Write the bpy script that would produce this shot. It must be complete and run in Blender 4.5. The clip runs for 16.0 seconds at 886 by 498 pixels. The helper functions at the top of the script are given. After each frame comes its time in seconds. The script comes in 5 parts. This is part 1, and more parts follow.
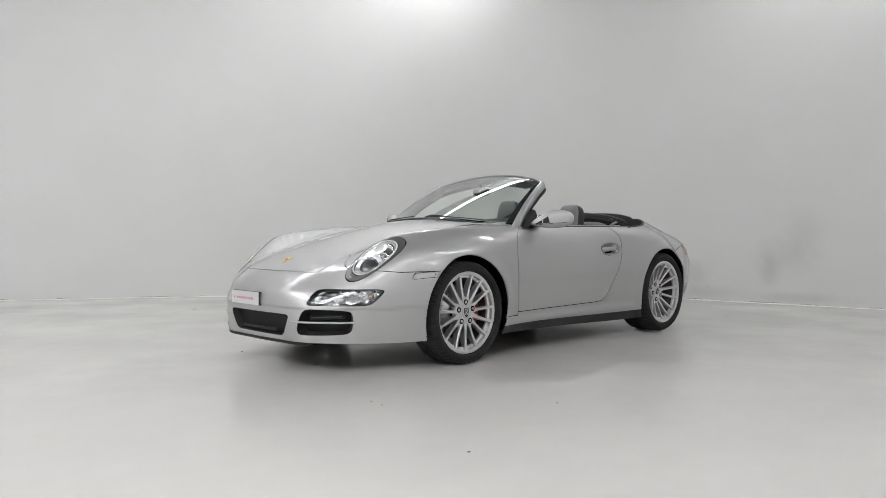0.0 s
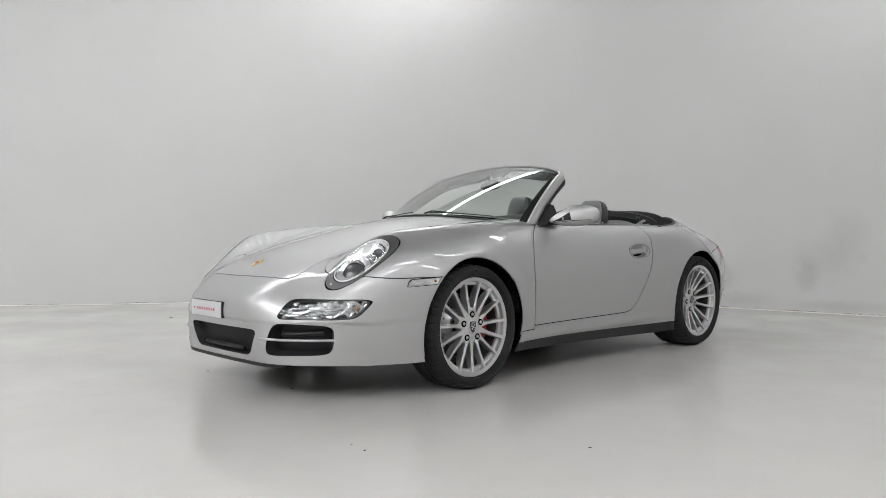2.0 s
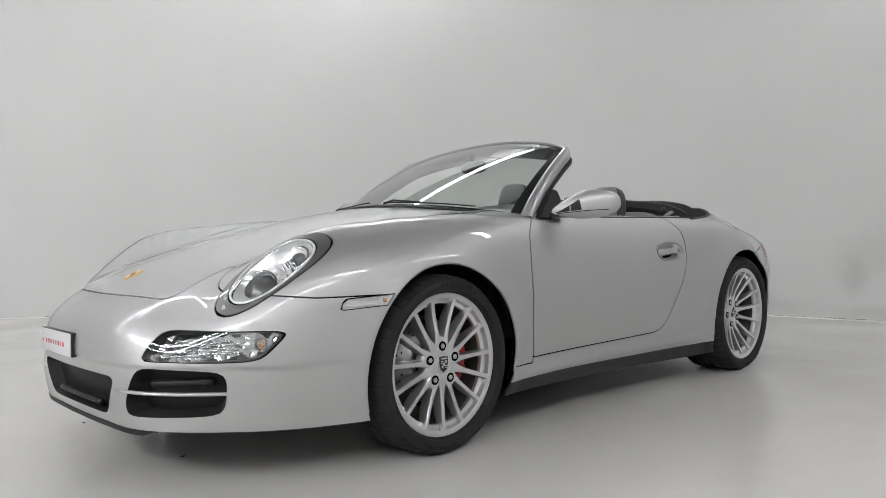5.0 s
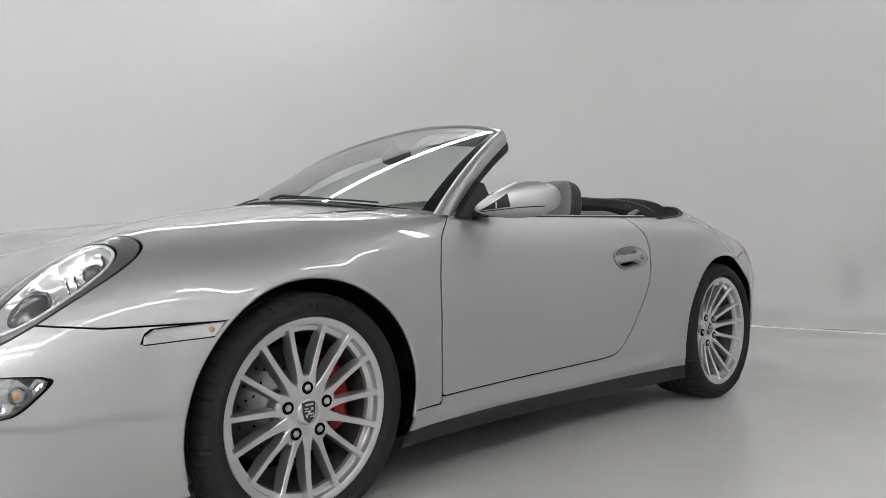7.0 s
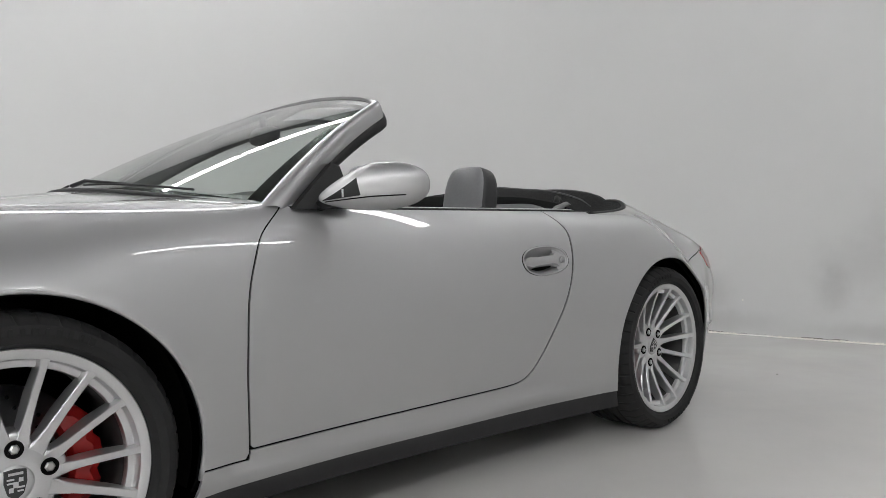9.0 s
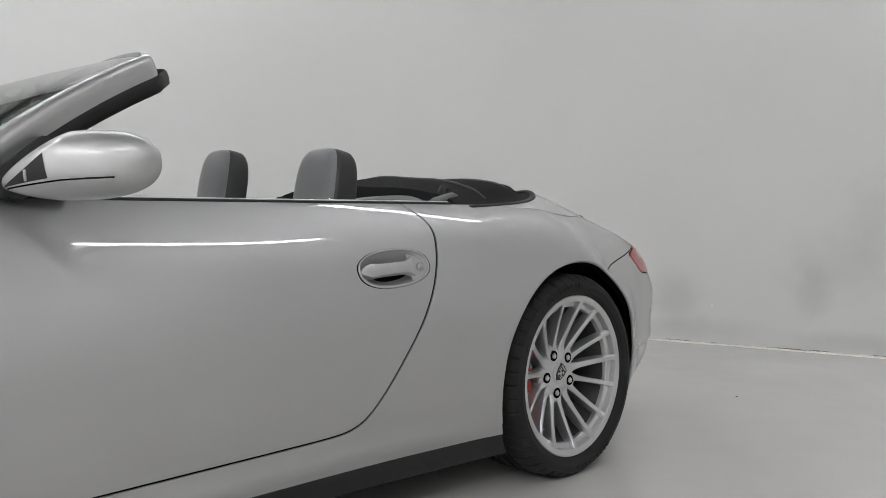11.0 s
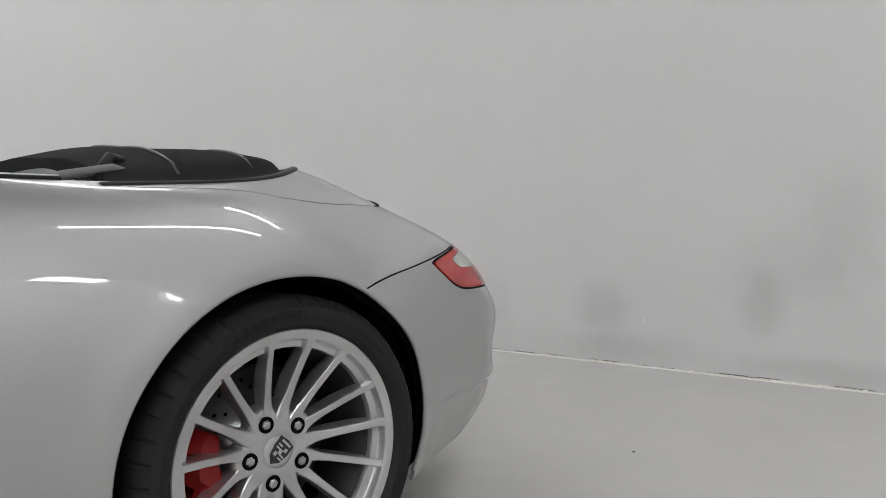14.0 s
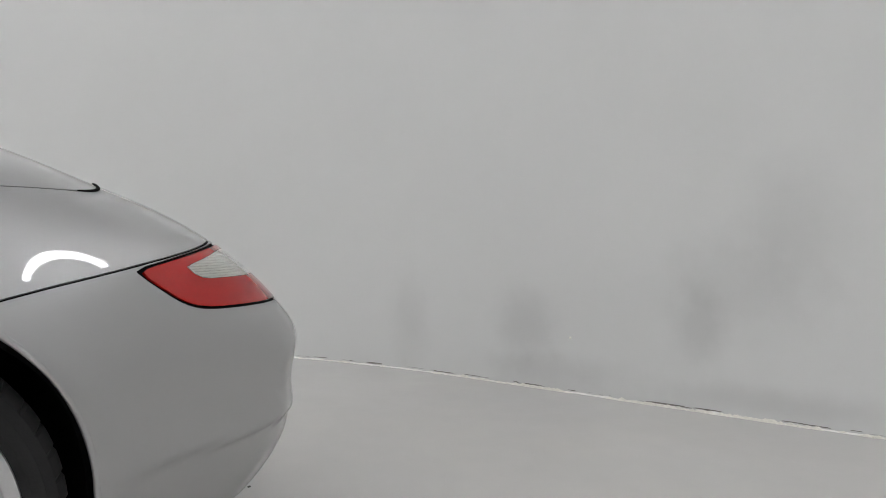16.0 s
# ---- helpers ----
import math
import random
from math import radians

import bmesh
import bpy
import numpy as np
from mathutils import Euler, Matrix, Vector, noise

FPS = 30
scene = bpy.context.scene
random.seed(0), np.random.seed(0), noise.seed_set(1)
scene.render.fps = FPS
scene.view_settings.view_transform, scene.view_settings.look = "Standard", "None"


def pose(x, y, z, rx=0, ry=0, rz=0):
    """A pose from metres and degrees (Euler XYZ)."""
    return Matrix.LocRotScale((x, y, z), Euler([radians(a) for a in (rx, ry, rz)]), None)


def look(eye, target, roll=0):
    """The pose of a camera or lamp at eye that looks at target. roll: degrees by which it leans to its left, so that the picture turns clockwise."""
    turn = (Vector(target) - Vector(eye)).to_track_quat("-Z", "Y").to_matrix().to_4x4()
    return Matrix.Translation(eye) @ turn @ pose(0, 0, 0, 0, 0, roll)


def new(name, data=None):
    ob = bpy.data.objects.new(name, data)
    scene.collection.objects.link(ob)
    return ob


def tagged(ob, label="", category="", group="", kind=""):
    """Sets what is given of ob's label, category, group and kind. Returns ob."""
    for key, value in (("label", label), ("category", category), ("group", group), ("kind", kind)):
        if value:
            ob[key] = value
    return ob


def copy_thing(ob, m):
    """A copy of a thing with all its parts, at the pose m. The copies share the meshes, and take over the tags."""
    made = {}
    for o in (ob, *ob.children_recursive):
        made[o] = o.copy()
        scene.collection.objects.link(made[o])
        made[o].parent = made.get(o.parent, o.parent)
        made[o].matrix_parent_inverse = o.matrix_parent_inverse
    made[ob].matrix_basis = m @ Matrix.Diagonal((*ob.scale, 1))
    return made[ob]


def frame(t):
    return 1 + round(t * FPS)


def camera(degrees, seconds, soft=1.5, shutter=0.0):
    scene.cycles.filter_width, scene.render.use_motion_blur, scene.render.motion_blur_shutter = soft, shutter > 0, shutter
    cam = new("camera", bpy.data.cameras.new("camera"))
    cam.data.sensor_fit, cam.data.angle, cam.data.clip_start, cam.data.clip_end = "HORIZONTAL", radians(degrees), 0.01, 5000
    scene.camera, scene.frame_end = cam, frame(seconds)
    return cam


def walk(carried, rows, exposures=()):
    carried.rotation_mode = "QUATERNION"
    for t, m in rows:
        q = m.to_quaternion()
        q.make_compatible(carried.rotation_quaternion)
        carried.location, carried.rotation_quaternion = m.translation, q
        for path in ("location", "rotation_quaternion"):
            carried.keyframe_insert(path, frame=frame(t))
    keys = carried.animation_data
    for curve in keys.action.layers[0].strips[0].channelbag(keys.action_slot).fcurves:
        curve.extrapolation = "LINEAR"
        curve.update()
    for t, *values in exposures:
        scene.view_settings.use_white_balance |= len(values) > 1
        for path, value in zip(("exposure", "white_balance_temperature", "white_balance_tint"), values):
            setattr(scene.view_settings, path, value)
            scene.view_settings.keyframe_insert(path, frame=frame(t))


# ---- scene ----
cam = camera(60.8, 16.0, soft=0.6)
PATH = [
    (0, (-3.416, -4.07, 0.818), (-2.009, -2.65, 0.775), 0.0),
    (0.5, (-3.27, -3.945, 0.786), (-1.868, -2.519, 0.756), -0.0),
    (1, (-3.127, -3.81, 0.785), (-1.728, -2.381, 0.754), -0.1),
    (1.5, (-2.993, -3.654, 0.795), (-1.591, -2.229, 0.758), 0.0),
    (2, (-2.842, -3.512, 0.79), (-1.444, -2.083, 0.756), 0.1),
    (2.5, (-2.707, -3.371, 0.786), (-1.309, -1.941, 0.751), 0.1),
    (3, (-2.562, -3.209, 0.792), (-1.159, -1.784, 0.752), -0.1),
    (5.5, (-1.71, -2.687, 0.78), (-0.31, -1.259, 0.746), -0.5),
    (6, (-1.526, -2.621, 0.784), (-0.124, -1.195, 0.752), -0.5),
    (6.5, (-1.341, -2.558, 0.782), (0.067, -1.138, 0.753), -0.6),
    (7, (-1.166, -2.517, 0.786), (0.244, -1.1, 0.755), -0.5),
    (7.5, (-0.983, -2.472, 0.779), (0.429, -1.056, 0.746), -0.4),
    (8, (-0.792, -2.432, 0.774), (0.62, -1.016, 0.743), -0.5),
    (8.5, (-0.611, -2.41, 0.783), (0.8, -0.993, 0.748), -0.4),
    (9, (-0.424, -2.398, 0.788), (0.987, -0.981, 0.747), -0.3),
    (11.5, (0.556, -2.281, 0.788), (1.957, -0.855, 0.74), -0.5),
    (12, (0.745, -2.262, 0.788), (2.142, -0.832, 0.737), -0.3),
    (12.5, (0.938, -2.224, 0.776), (2.337, -0.796, 0.727), -0.2),
    (13, (1.126, -2.187, 0.786), (2.528, -0.761, 0.728), -0.1),
    (13.5, (1.324, -2.166, 0.783), (2.725, -0.739, 0.729), -0.2),
    (14, (1.517, -2.155, 0.78), (2.915, -0.726, 0.726), -0.1),
    (14.5, (1.712, -2.134, 0.78), (3.11, -0.704, 0.721), 0.3),
    (15, (1.909, -2.107, 0.778), (3.307, -0.679, 0.718), 0.5),
    (15.5, (2.09, -2.099, 0.77), (3.489, -0.67, 0.723), 0.4),
    (16, (2.271, -2.092, 0.765), (3.673, -0.666, 0.725), 0.5),
]
walk(cam, [(t, look(eye, target, roll)) for t, eye, target, roll in PATH])

# ---------------------------------------------------------------- light
world = bpy.data.worlds.new("world")
scene.world = world
world.use_nodes = True
world.node_tree.nodes["Background"].inputs[0].default_value = (0.8, 0.85, 0.9, 1)
world.node_tree.nodes["Background"].inputs[1].default_value = 0.02
scene.view_settings.exposure = 0.0

CEILING = 4.7
TUBE_POWER = 26.7


# ---------------------------------------------------------------- materials
def material(name, color, rough=0.5, metal=0.0, coat=0.0, noise_scale=0.0, vary=0.0, bump=0.0, rough_vary=0.0):
    m = bpy.data.materials.new(name)
    m.use_nodes = True
    nt = m.node_tree
    p = nt.nodes["Principled BSDF"]
    p.inputs["Base Color"].default_value = (*color, 1)
    p.inputs["Roughness"].default_value = rough
    p.inputs["Metallic"].default_value = metal
    p.inputs["Coat Weight"].default_value = coat
    p.inputs["Coat Roughness"].default_value = 0.01
    if noise_scale:
        tc = nt.nodes.new("ShaderNodeTexCoord")
        n1 = nt.nodes.new("ShaderNodeTexNoise")
        n1.inputs["Scale"].default_value = noise_scale
        n1.inputs["Detail"].default_value = 6
        nt.links.new(tc.outputs["Object"], n1.inputs["Vector"])
        if vary:
            mix = nt.nodes.new("ShaderNodeMix")
            mix.data_type = "RGBA"
            mix.inputs[6].default_value = (*[c * (1 - vary) for c in color], 1)
            mix.inputs[7].default_value = (*[min(1, c * (1 + vary)) for c in color], 1)
            nt.links.new(n1.outputs["Fac"], mix.inputs[0])
            nt.links.new(mix.outputs[2], p.inputs["Base Color"])
        if rough_vary:
            mr = nt.nodes.new("ShaderNodeMapRange")
            mr.inputs["To Min"].default_value = rough - rough_vary
            mr.inputs["To Max"].default_value = rough + rough_vary
            nt.links.new(n1.outputs["Fac"], mr.inputs["Value"])
            nt.links.new(mr.outputs[0], p.inputs["Roughness"])
        if bump:
            n2 = nt.nodes.new("ShaderNodeTexNoise")
            n2.inputs["Scale"].default_value = noise_scale * 9
            n2.inputs["Detail"].default_value = 4
            nt.links.new(tc.outputs["Object"], n2.inputs["Vector"])
            b = nt.nodes.new("ShaderNodeBump")
            b.inputs["Strength"].default_value = bump
            b.inputs["Distance"].default_value = 0.002
            nt.links.new(n2.outputs["Fac"], b.inputs["Height"])
            nt.links.new(b.outputs[0], p.inputs["Normal"])
    return m


def glass_material(name, color, ior=1.45, rough=0.0):
    """Thin clear glass, alike from both sides: lets light straight through and mirrors more at a slant."""
    m = bpy.data.materials.new(name)
    m.use_nodes = True
    nt = m.node_tree
    nt.nodes.remove(nt.nodes["Principled BSDF"])
    clear = nt.nodes.new("ShaderNodeBsdfTransparent")
    clear.inputs[0].default_value = (*color, 1)
    gloss = nt.nodes.new("ShaderNodeBsdfGlossy")
    gloss.inputs["Roughness"].default_value = rough
    face = nt.nodes.new("ShaderNodeLayerWeight")
    face.inputs["Blend"].default_value = 0.5
    power = nt.nodes.new("ShaderNodeMath")
    power.operation = "POWER"
    power.inputs[1].default_value = 5.0
    nt.links.new(face.outputs["Facing"], power.inputs[0])
    fres = nt.nodes.new("ShaderNodeMapRange")
    fres.inputs["To Min"].default_value = ((ior - 1) / (ior + 1)) ** 2
    fres.inputs["To Max"].default_value = 1.0
    nt.links.new(power.outputs[0], fres.inputs["Value"])
    # both faces of the pane mirror: 2R / (1 + R)
    twice, more, both = (nt.nodes.new("ShaderNodeMath") for _ in range(3))
    twice.operation, more.operation, both.operation = "MULTIPLY", "ADD", "DIVIDE"
    twice.inputs[1].default_value = 2.0
    more.inputs[1].default_value = 1.0
    nt.links.new(fres.outputs[0], twice.inputs[0])
    nt.links.new(fres.outputs[0], more.inputs[0])
    nt.links.new(twice.outputs[0], both.inputs[0])
    nt.links.new(more.outputs[0], both.inputs[1])
    mix = nt.nodes.new("ShaderNodeMixShader")
    nt.links.new(both.outputs[0], mix.inputs[0])
    nt.links.new(clear.outputs[0], mix.inputs[1])
    nt.links.new(gloss.outputs[0], mix.inputs[2])
    nt.links.new(mix.outputs[0], nt.nodes["Material Output"].inputs[0])
    return m


PAINT = material("silver_paint", (0.47, 0.47, 0.472), 0.49, 0.78, 1.0, 900, 0.05)
BLACK = material("black_plastic", (0.02, 0.02, 0.021), 0.45, 0, 0, 60, 0.2, 0.1)
RUBBER = material("tyre_rubber", (0.013, 0.013, 0.0132), 0.74, 0, 0, 30, 0.25, 0.15)
SEAL = material("black_seal", (0.015, 0.015, 0.015), 0.5)
DARK = material("dark_void", (0.005, 0.005, 0.005), 0.85)
CHROME = material("chrome", (0.85, 0.85, 0.86), 0.08, 1.0)
ALLOY = material("silver_alloy", (0.60, 0.60, 0.605), 0.34, 0.85, 0.7, 300, 0.04)
STEEL = material("brake_steel", (0.40, 0.40, 0.40), 0.32, 1.0, 0, 40, 0.15)
RED = material("red_caliper", (0.36, 0.008, 0.008), 0.4, 0, 0.15)
LEATHER = material("grey_leather", (0.075, 0.075, 0.079), 0.38, 0, 0, 120, 0.15, 0.25)
FABRIC = material("black_fabric", (0.011, 0.011, 0.011), 0.9, 0, 0, 200, 0.3, 0.4)
LEATHER_PALE = material("pale_leather", (0.19, 0.19, 0.20), 0.36, 0, 0, 120, 0.12, 0.25)
LEATHER_SIDE = material("charcoal_leather", (0.028, 0.028, 0.030), 0.42, 0, 0, 120, 0.15, 0.25)
LINING = material("grey_lining", (0.20, 0.20, 0.20), 0.8, 0, 0, 100, 0.15, 0.2)
LEATHER_DARK = material("dark_leather", (0.035, 0.035, 0.037), 0.55, 0, 0, 120, 0.2, 0.25)
FRIT = material("black_glass_print", (0.012, 0.012, 0.012), 0.25)
MARKER_BACK = material("marker_silver", (0.80, 0.80, 0.80), 0.28, 0.5)
FACET = material("faceted_chrome", (0.42, 0.42, 0.43), 0.10, 0.95)


def faceted(m, scale, strength, depth):
    """Small cells pressed into a reflector."""
    nt = m.node_tree
    cells = nt.nodes.new("ShaderNodeTexVoronoi")
    cells.inputs["Scale"].default_value = scale
    tc = nt.nodes.new("ShaderNodeTexCoord")
    b = nt.nodes.new("ShaderNodeBump")
    b.inputs["Strength"].default_value = strength
    b.inputs["Distance"].default_value = depth
    nt.links.new(tc.outputs["Object"], cells.inputs["Vector"])
    nt.links.new(cells.outputs["Distance"], b.inputs["Height"])
    nt.links.new(b.outputs[0], nt.nodes["Principled BSDF"].inputs["Normal"])


faceted(FACET, 34.0, 1.0, 0.012)
PLATE = material("plate_white", (0.56, 0.56, 0.57), 0.3)
PLATE_RED = material("plate_red", (0.50, 0.16, 0.18), 0.5)
GLASS = glass_material("windscreen_glass", (0.80, 0.86, 0.82), 1.62)
for dull, level in ((DARK, 0.05), (RUBBER, 0.35), (FABRIC, 0.2), (SEAL, 0.3), (BLACK, 0.3)):
    dull.node_tree.nodes["Principled BSDF"].inputs["Specular IOR Level"].default_value = level
BOWL = material("mirrored_bowl", (0.92, 0.92, 0.93), 0.16, 0.5)
faceted(BOWL, 20.0, 0.6, 0.010)
CLEAR = glass_material("lamp_glass", (0.96, 0.97, 0.97))


# ---------------------------------------------------------------- mesh tools
def link(name, verts, faces, mat, parent=None, label="", smooth=True):
    me = bpy.data.meshes.new(name)
    me.from_pydata([tuple(map(float, v)) for v in verts], [], [tuple(map(int, f)) for f in faces])
    me.update()
    if smooth:
        me.polygons.foreach_set("use_smooth", [True] * len(me.polygons))
    if mat:
        me.materials.append(mat)
    ob = new(name, me)
    if parent is not None:
        ob.parent = parent
    if label:
        tagged(ob, label)
    return ob


def part(name, bm, mat, parent, label="", smooth=True, angle=35):
    """Link a bmesh as one mesh object under a thing or a part."""
    me = bpy.data.meshes.new(name)
    bmesh.ops.recalc_face_normals(bm, faces=bm.faces)
    if smooth:
        for f in bm.faces:
            f.smooth = True
        for e in bm.edges:
            if len(e.link_faces) == 2 and e.calc_face_angle(0) > radians(angle):
                e.smooth = False
    bm.to_mesh(me)
    bm.free()
    me.materials.append(mat)
    ob = new(name, me)
    if parent is not None:
        ob.parent = parent
    if label:
        tagged(ob, label)
    return ob


def empty(name, at=(0, 0, 0)):
    ob = new(name)
    ob.location = at
    ob.empty_display_size = 0.1
    return ob


def box_bm(size, center=(0, 0, 0), bevel=0.0, segments=2, m=None):
    bm = bmesh.new()
    bmesh.ops.create_cube(bm, size=1, matrix=Matrix.Translation(center) @ Matrix.Diagonal((*size, 1)))
    if bevel:
        bmesh.ops.bevel(bm, geom=bm.edges[:], offset=bevel, segments=segments, profile=0.5, affect="EDGES")
    if m is not None:
        bm.transform(m)
    return bm


def lathe(profile, steps=72, axis="y", closed=False, arc=(0, 2 * math.pi)):
    """Verts and faces of a profile of (radius, depth) turned round the y axis."""
    full = abs(arc[1] - arc[0]) > 6.28
    n = steps if full else steps + 1
    verts, faces, k = [], [], len(profile)
    for i in range(n):
        a = arc[0] + (arc[1] - arc[0]) * i / steps
        for r, d in profile:
            verts.append((r * math.cos(a), d, r * math.sin(a)))
    for i in range(steps):
        j = (i + 1) % n
        for q in range(k if closed else k - 1):
            w = (q + 1) % k
            faces.append((i * k + q, i * k + w, j * k + w, j * k + q))
    return verts, faces


def sweep(path, radius, sides=8, flat=1.0, cap=True):
    """A tube along points; radius a number or one per point; flat squeezes it along its up side."""
    pts = [Vector(p) for p in path]
    rad = radius if hasattr(radius, "__len__") else [radius] * len(pts)
    verts, faces = [], []
    up = Vector((0, 0, 1))
    for i, p in enumerate(pts):
        t = (pts[min(i + 1, len(pts) - 1)] - pts[max(i - 1, 0)]).normalized()
        s = t.cross(up)
        s = s.normalized() if s.length > 1e-4 else Vector((0, 1, 0))
        u = s.cross(t).normalized()
        for q in range(sides):
            a = 2 * math.pi * (q + 0.5) / sides
            verts.append(p + s * (math.cos(a) * rad[i]) + u * (math.sin(a) * rad[i] * flat))
    for i in range(len(pts) - 1):
        for q in range(sides):
            w = (q + 1) % sides
            faces.append((i * sides + q, i * sides + w, (i + 1) * sides + w, (i + 1) * sides + q))
    if cap:
        faces.append(tuple(range(sides))[::-1])
        faces.append(tuple((len(pts) - 1) * sides + q for q in range(sides)))
    return verts, faces


def spl(xs, ys):
    """A natural cubic spline through knots, straight beyond its ends."""
    xs, ys = np.array(xs, float), np.array(ys, float)
    n = len(xs)
    h = np.diff(xs)
    a = np.zeros((n, n))
    b = np.zeros(n)
    a[0, 0] = a[-1, -1] = 1
    for i in range(1, n - 1):
        a[i, i - 1], a[i, i], a[i, i + 1] = h[i - 1], 2 * (h[i - 1] + h[i]), h[i]
        b[i] = 6 * ((ys[i + 1] - ys[i]) / h[i] - (ys[i] - ys[i - 1]) / h[i - 1])
    m = np.linalg.solve(a, b)

    def f(x):
        x = np.asarray(x, float)
        c = np.clip(x, xs[0], xs[-1])
        i = np.clip(np.searchsorted(xs, c) - 1, 0, n - 2)
        d0, d1 = xs[i + 1] - c, c - xs[i]
        y = (m[i] * d0**3 + m[i + 1] * d1**3) / (6 * h[i]) + (ys[i] / h[i] - m[i] * h[i] / 6) * d0 + (ys[i + 1] / h[i] - m[i + 1] * h[i] / 6) * d1
        s0 = (ys[1] - ys[0]) / h[0] - h[0] * m[1] / 6
        s1 = (ys[-1] - ys[-2]) / h[-1] + h[-1] * m[-2] / 6
        return y + np.minimum(x - xs[0], 0) * s0 + np.maximum(x - xs[-1], 0) * s1

    return f


# ---------------------------------------------------------------- the car's body as a field
# x runs from the front axle to the tail, y < 0 is the driver's side, z is up.
AXLE_R = 2.35
half_width = spl([-1.0, -0.6, -0.3, 0, 0.35, 0.7, 1.2, 1.7, 2.0, 2.35, 2.6, 2.9, 3.2, 3.5], [0.84, 0.855, 0.868, 0.882, 0.868, 0.848, 0.843, 0.852, 0.891, 0.931, 0.918, 0.858, 0.870, 0.84])
tumble = spl([-1, -0.3, 0.3, 0.8, 1.6, 2.0, 2.3, 2.6, 2.9, 3.4], [0.9, 0.8, 0.9, 1.1, 1.1, 0.97, 0.93, 0.75, 0.55, 0.66])
shoulder = spl([-1.0, 1.5, 2.0, 2.35, 2.6, 2.85, 3.1, 3.4], [0.0, 0.0, 0.0, 0.32, 1.15, 0.42, 0.2, 0.28])
nose_x = spl([0.05, 0.15, 0.25, 0.35, 0.43, 0.5, 0.57, 0.65, 0.8], [0.90, 0.957, 0.980, 0.992, 1.0, 0.99, 0.96, 0.915, 0.80])
tail_x = spl([0.05, 0.2, 0.33, 0.42, 0.55, 0.63, 0.7, 0.8, 0.95], [3.13, 3.325, 3.412, 3.403, 3.427, 3.403, 3.403, 3.345, 3.202])
hood_z = spl([-1.1, -0.95, -0.776, -0.55, -0.3, 0, 0.3, 0.45, 0.6, 0.9, 1.6, 2.0, 2.3, 2.6, 2.85, 3.05, 3.2, 3.4], [0.43, 0.545, 0.645, 0.730, 0.80, 0.868, 0.912, 0.925, 0.935, 0.95, 0.95, 0.93, 0.945, 0.968, 0.903, 0.824, 0.715, 0.561])
hood_drop = spl([-1.0, -0.4, 0.2, 0.7, 1.4, 2.0, 2.3, 2.5, 2.7, 2.9, 3.3], [0.2, 0.28, 0.26, 0.12, 0.10, 0.12, 0.115, 0.09, 0.139, 0.195, 0.195])
crown_z = spl([-0.95, -0.76, -0.64, -0.52, -0.4, -0.2, 0, 0.2, 0.4, 0.65, 0.8], [0.36, 0.555, 0.672, 0.755, 0.80, 0.825, 0.842, 0.853, 0.862, 0.873, 0.88])

crown_y = spl([-0.9, -0.6, -0.4, -0.15, 0.1, 0.5], [0.57, 0.62, 0.635, 0.65, 0.657, 0.655])


def smooth01(x, a, b):
    t = np.clip((x - a) / (b - a), 0, 1)
    return t * t * (3 - 2 * t)


def top_z(x, y):
    ay = np.sqrt(y * y + 1e-4)
    base = hood_z(x) - hood_drop(x) * y * y
    yf = crown_y(x)
    at_crown = hood_z(x) - hood_drop(x) * yf * yf
    g = np.exp(-(((ay - yf) / np.where(ay < yf, 0.14, 0.30)) ** 2))
    return base + (crown_z(x) - at_crown) * g * (1 - smooth01(x, 0.35, 0.95)) - shoulder(x) * np.maximum(np.abs(y) - 0.42, 0) ** 2


def field(p):
    x, y, z = p[..., 0], p[..., 1], p[..., 2]
    ay = np.abs(y)
    b = half_width(x) - tumble(x) * np.maximum(z - 0.5, 0) ** 2 - (0.55 + 0.3 * smooth01(x, 2.55, 2.9)) * np.maximum(0.42 - z, 0) ** 2
    for cx, cz in ((0.0, 0.32), (AXLE_R, 0.327)):
        r = np.hypot(x - cx, z - cz)
        b = b + 0.008 * np.exp(-(((r - 0.37) / 0.05) ** 2))
    n = 2.75
    u = np.maximum(-0.05 - x, 0) / (nose_x(z) - 0.05)
    w = np.maximum(x - 2.25, 0) / (tail_x(z) - 2.25)
    q = (u**n + (ay / b) ** n + w**3.0) ** (1 / n) - 1
    side = q * 0.86
    # the blunt chin under the plate
    side = side - 0.026 * (1 - smooth01(z, 0.26, 0.46)) * np.exp(-(((ay - 0.43) / 0.16) ** 2)) * (1 - smooth01(x, -0.9, -0.6))
    # undercuts below the bumper creases, and the swell of the sill
    side = side + 0.007 * (1 - smooth01(z, 0.372, 0.392)) * (1 - smooth01(x, -0.55, -0.30))
    side = side + 0.010 * (1 - smooth01(z, 0.345, 0.362)) * smooth01(x, 2.72, 2.95)
    side = side - 0.015 * np.exp(-(((z - 0.232) / 0.029) ** 2)) * smooth01(x, 0.25, 0.6) * (1 - smooth01(x, 1.7, 2.05))
    top = (z - top_z(x, y)) * 0.9
    k = 0.028
    m = np.maximum(side, top)
    f = m + k * np.log(np.exp((side - m) / k) + np.exp((top - m) / k))
    return np.maximum(f, 0.10 - z)


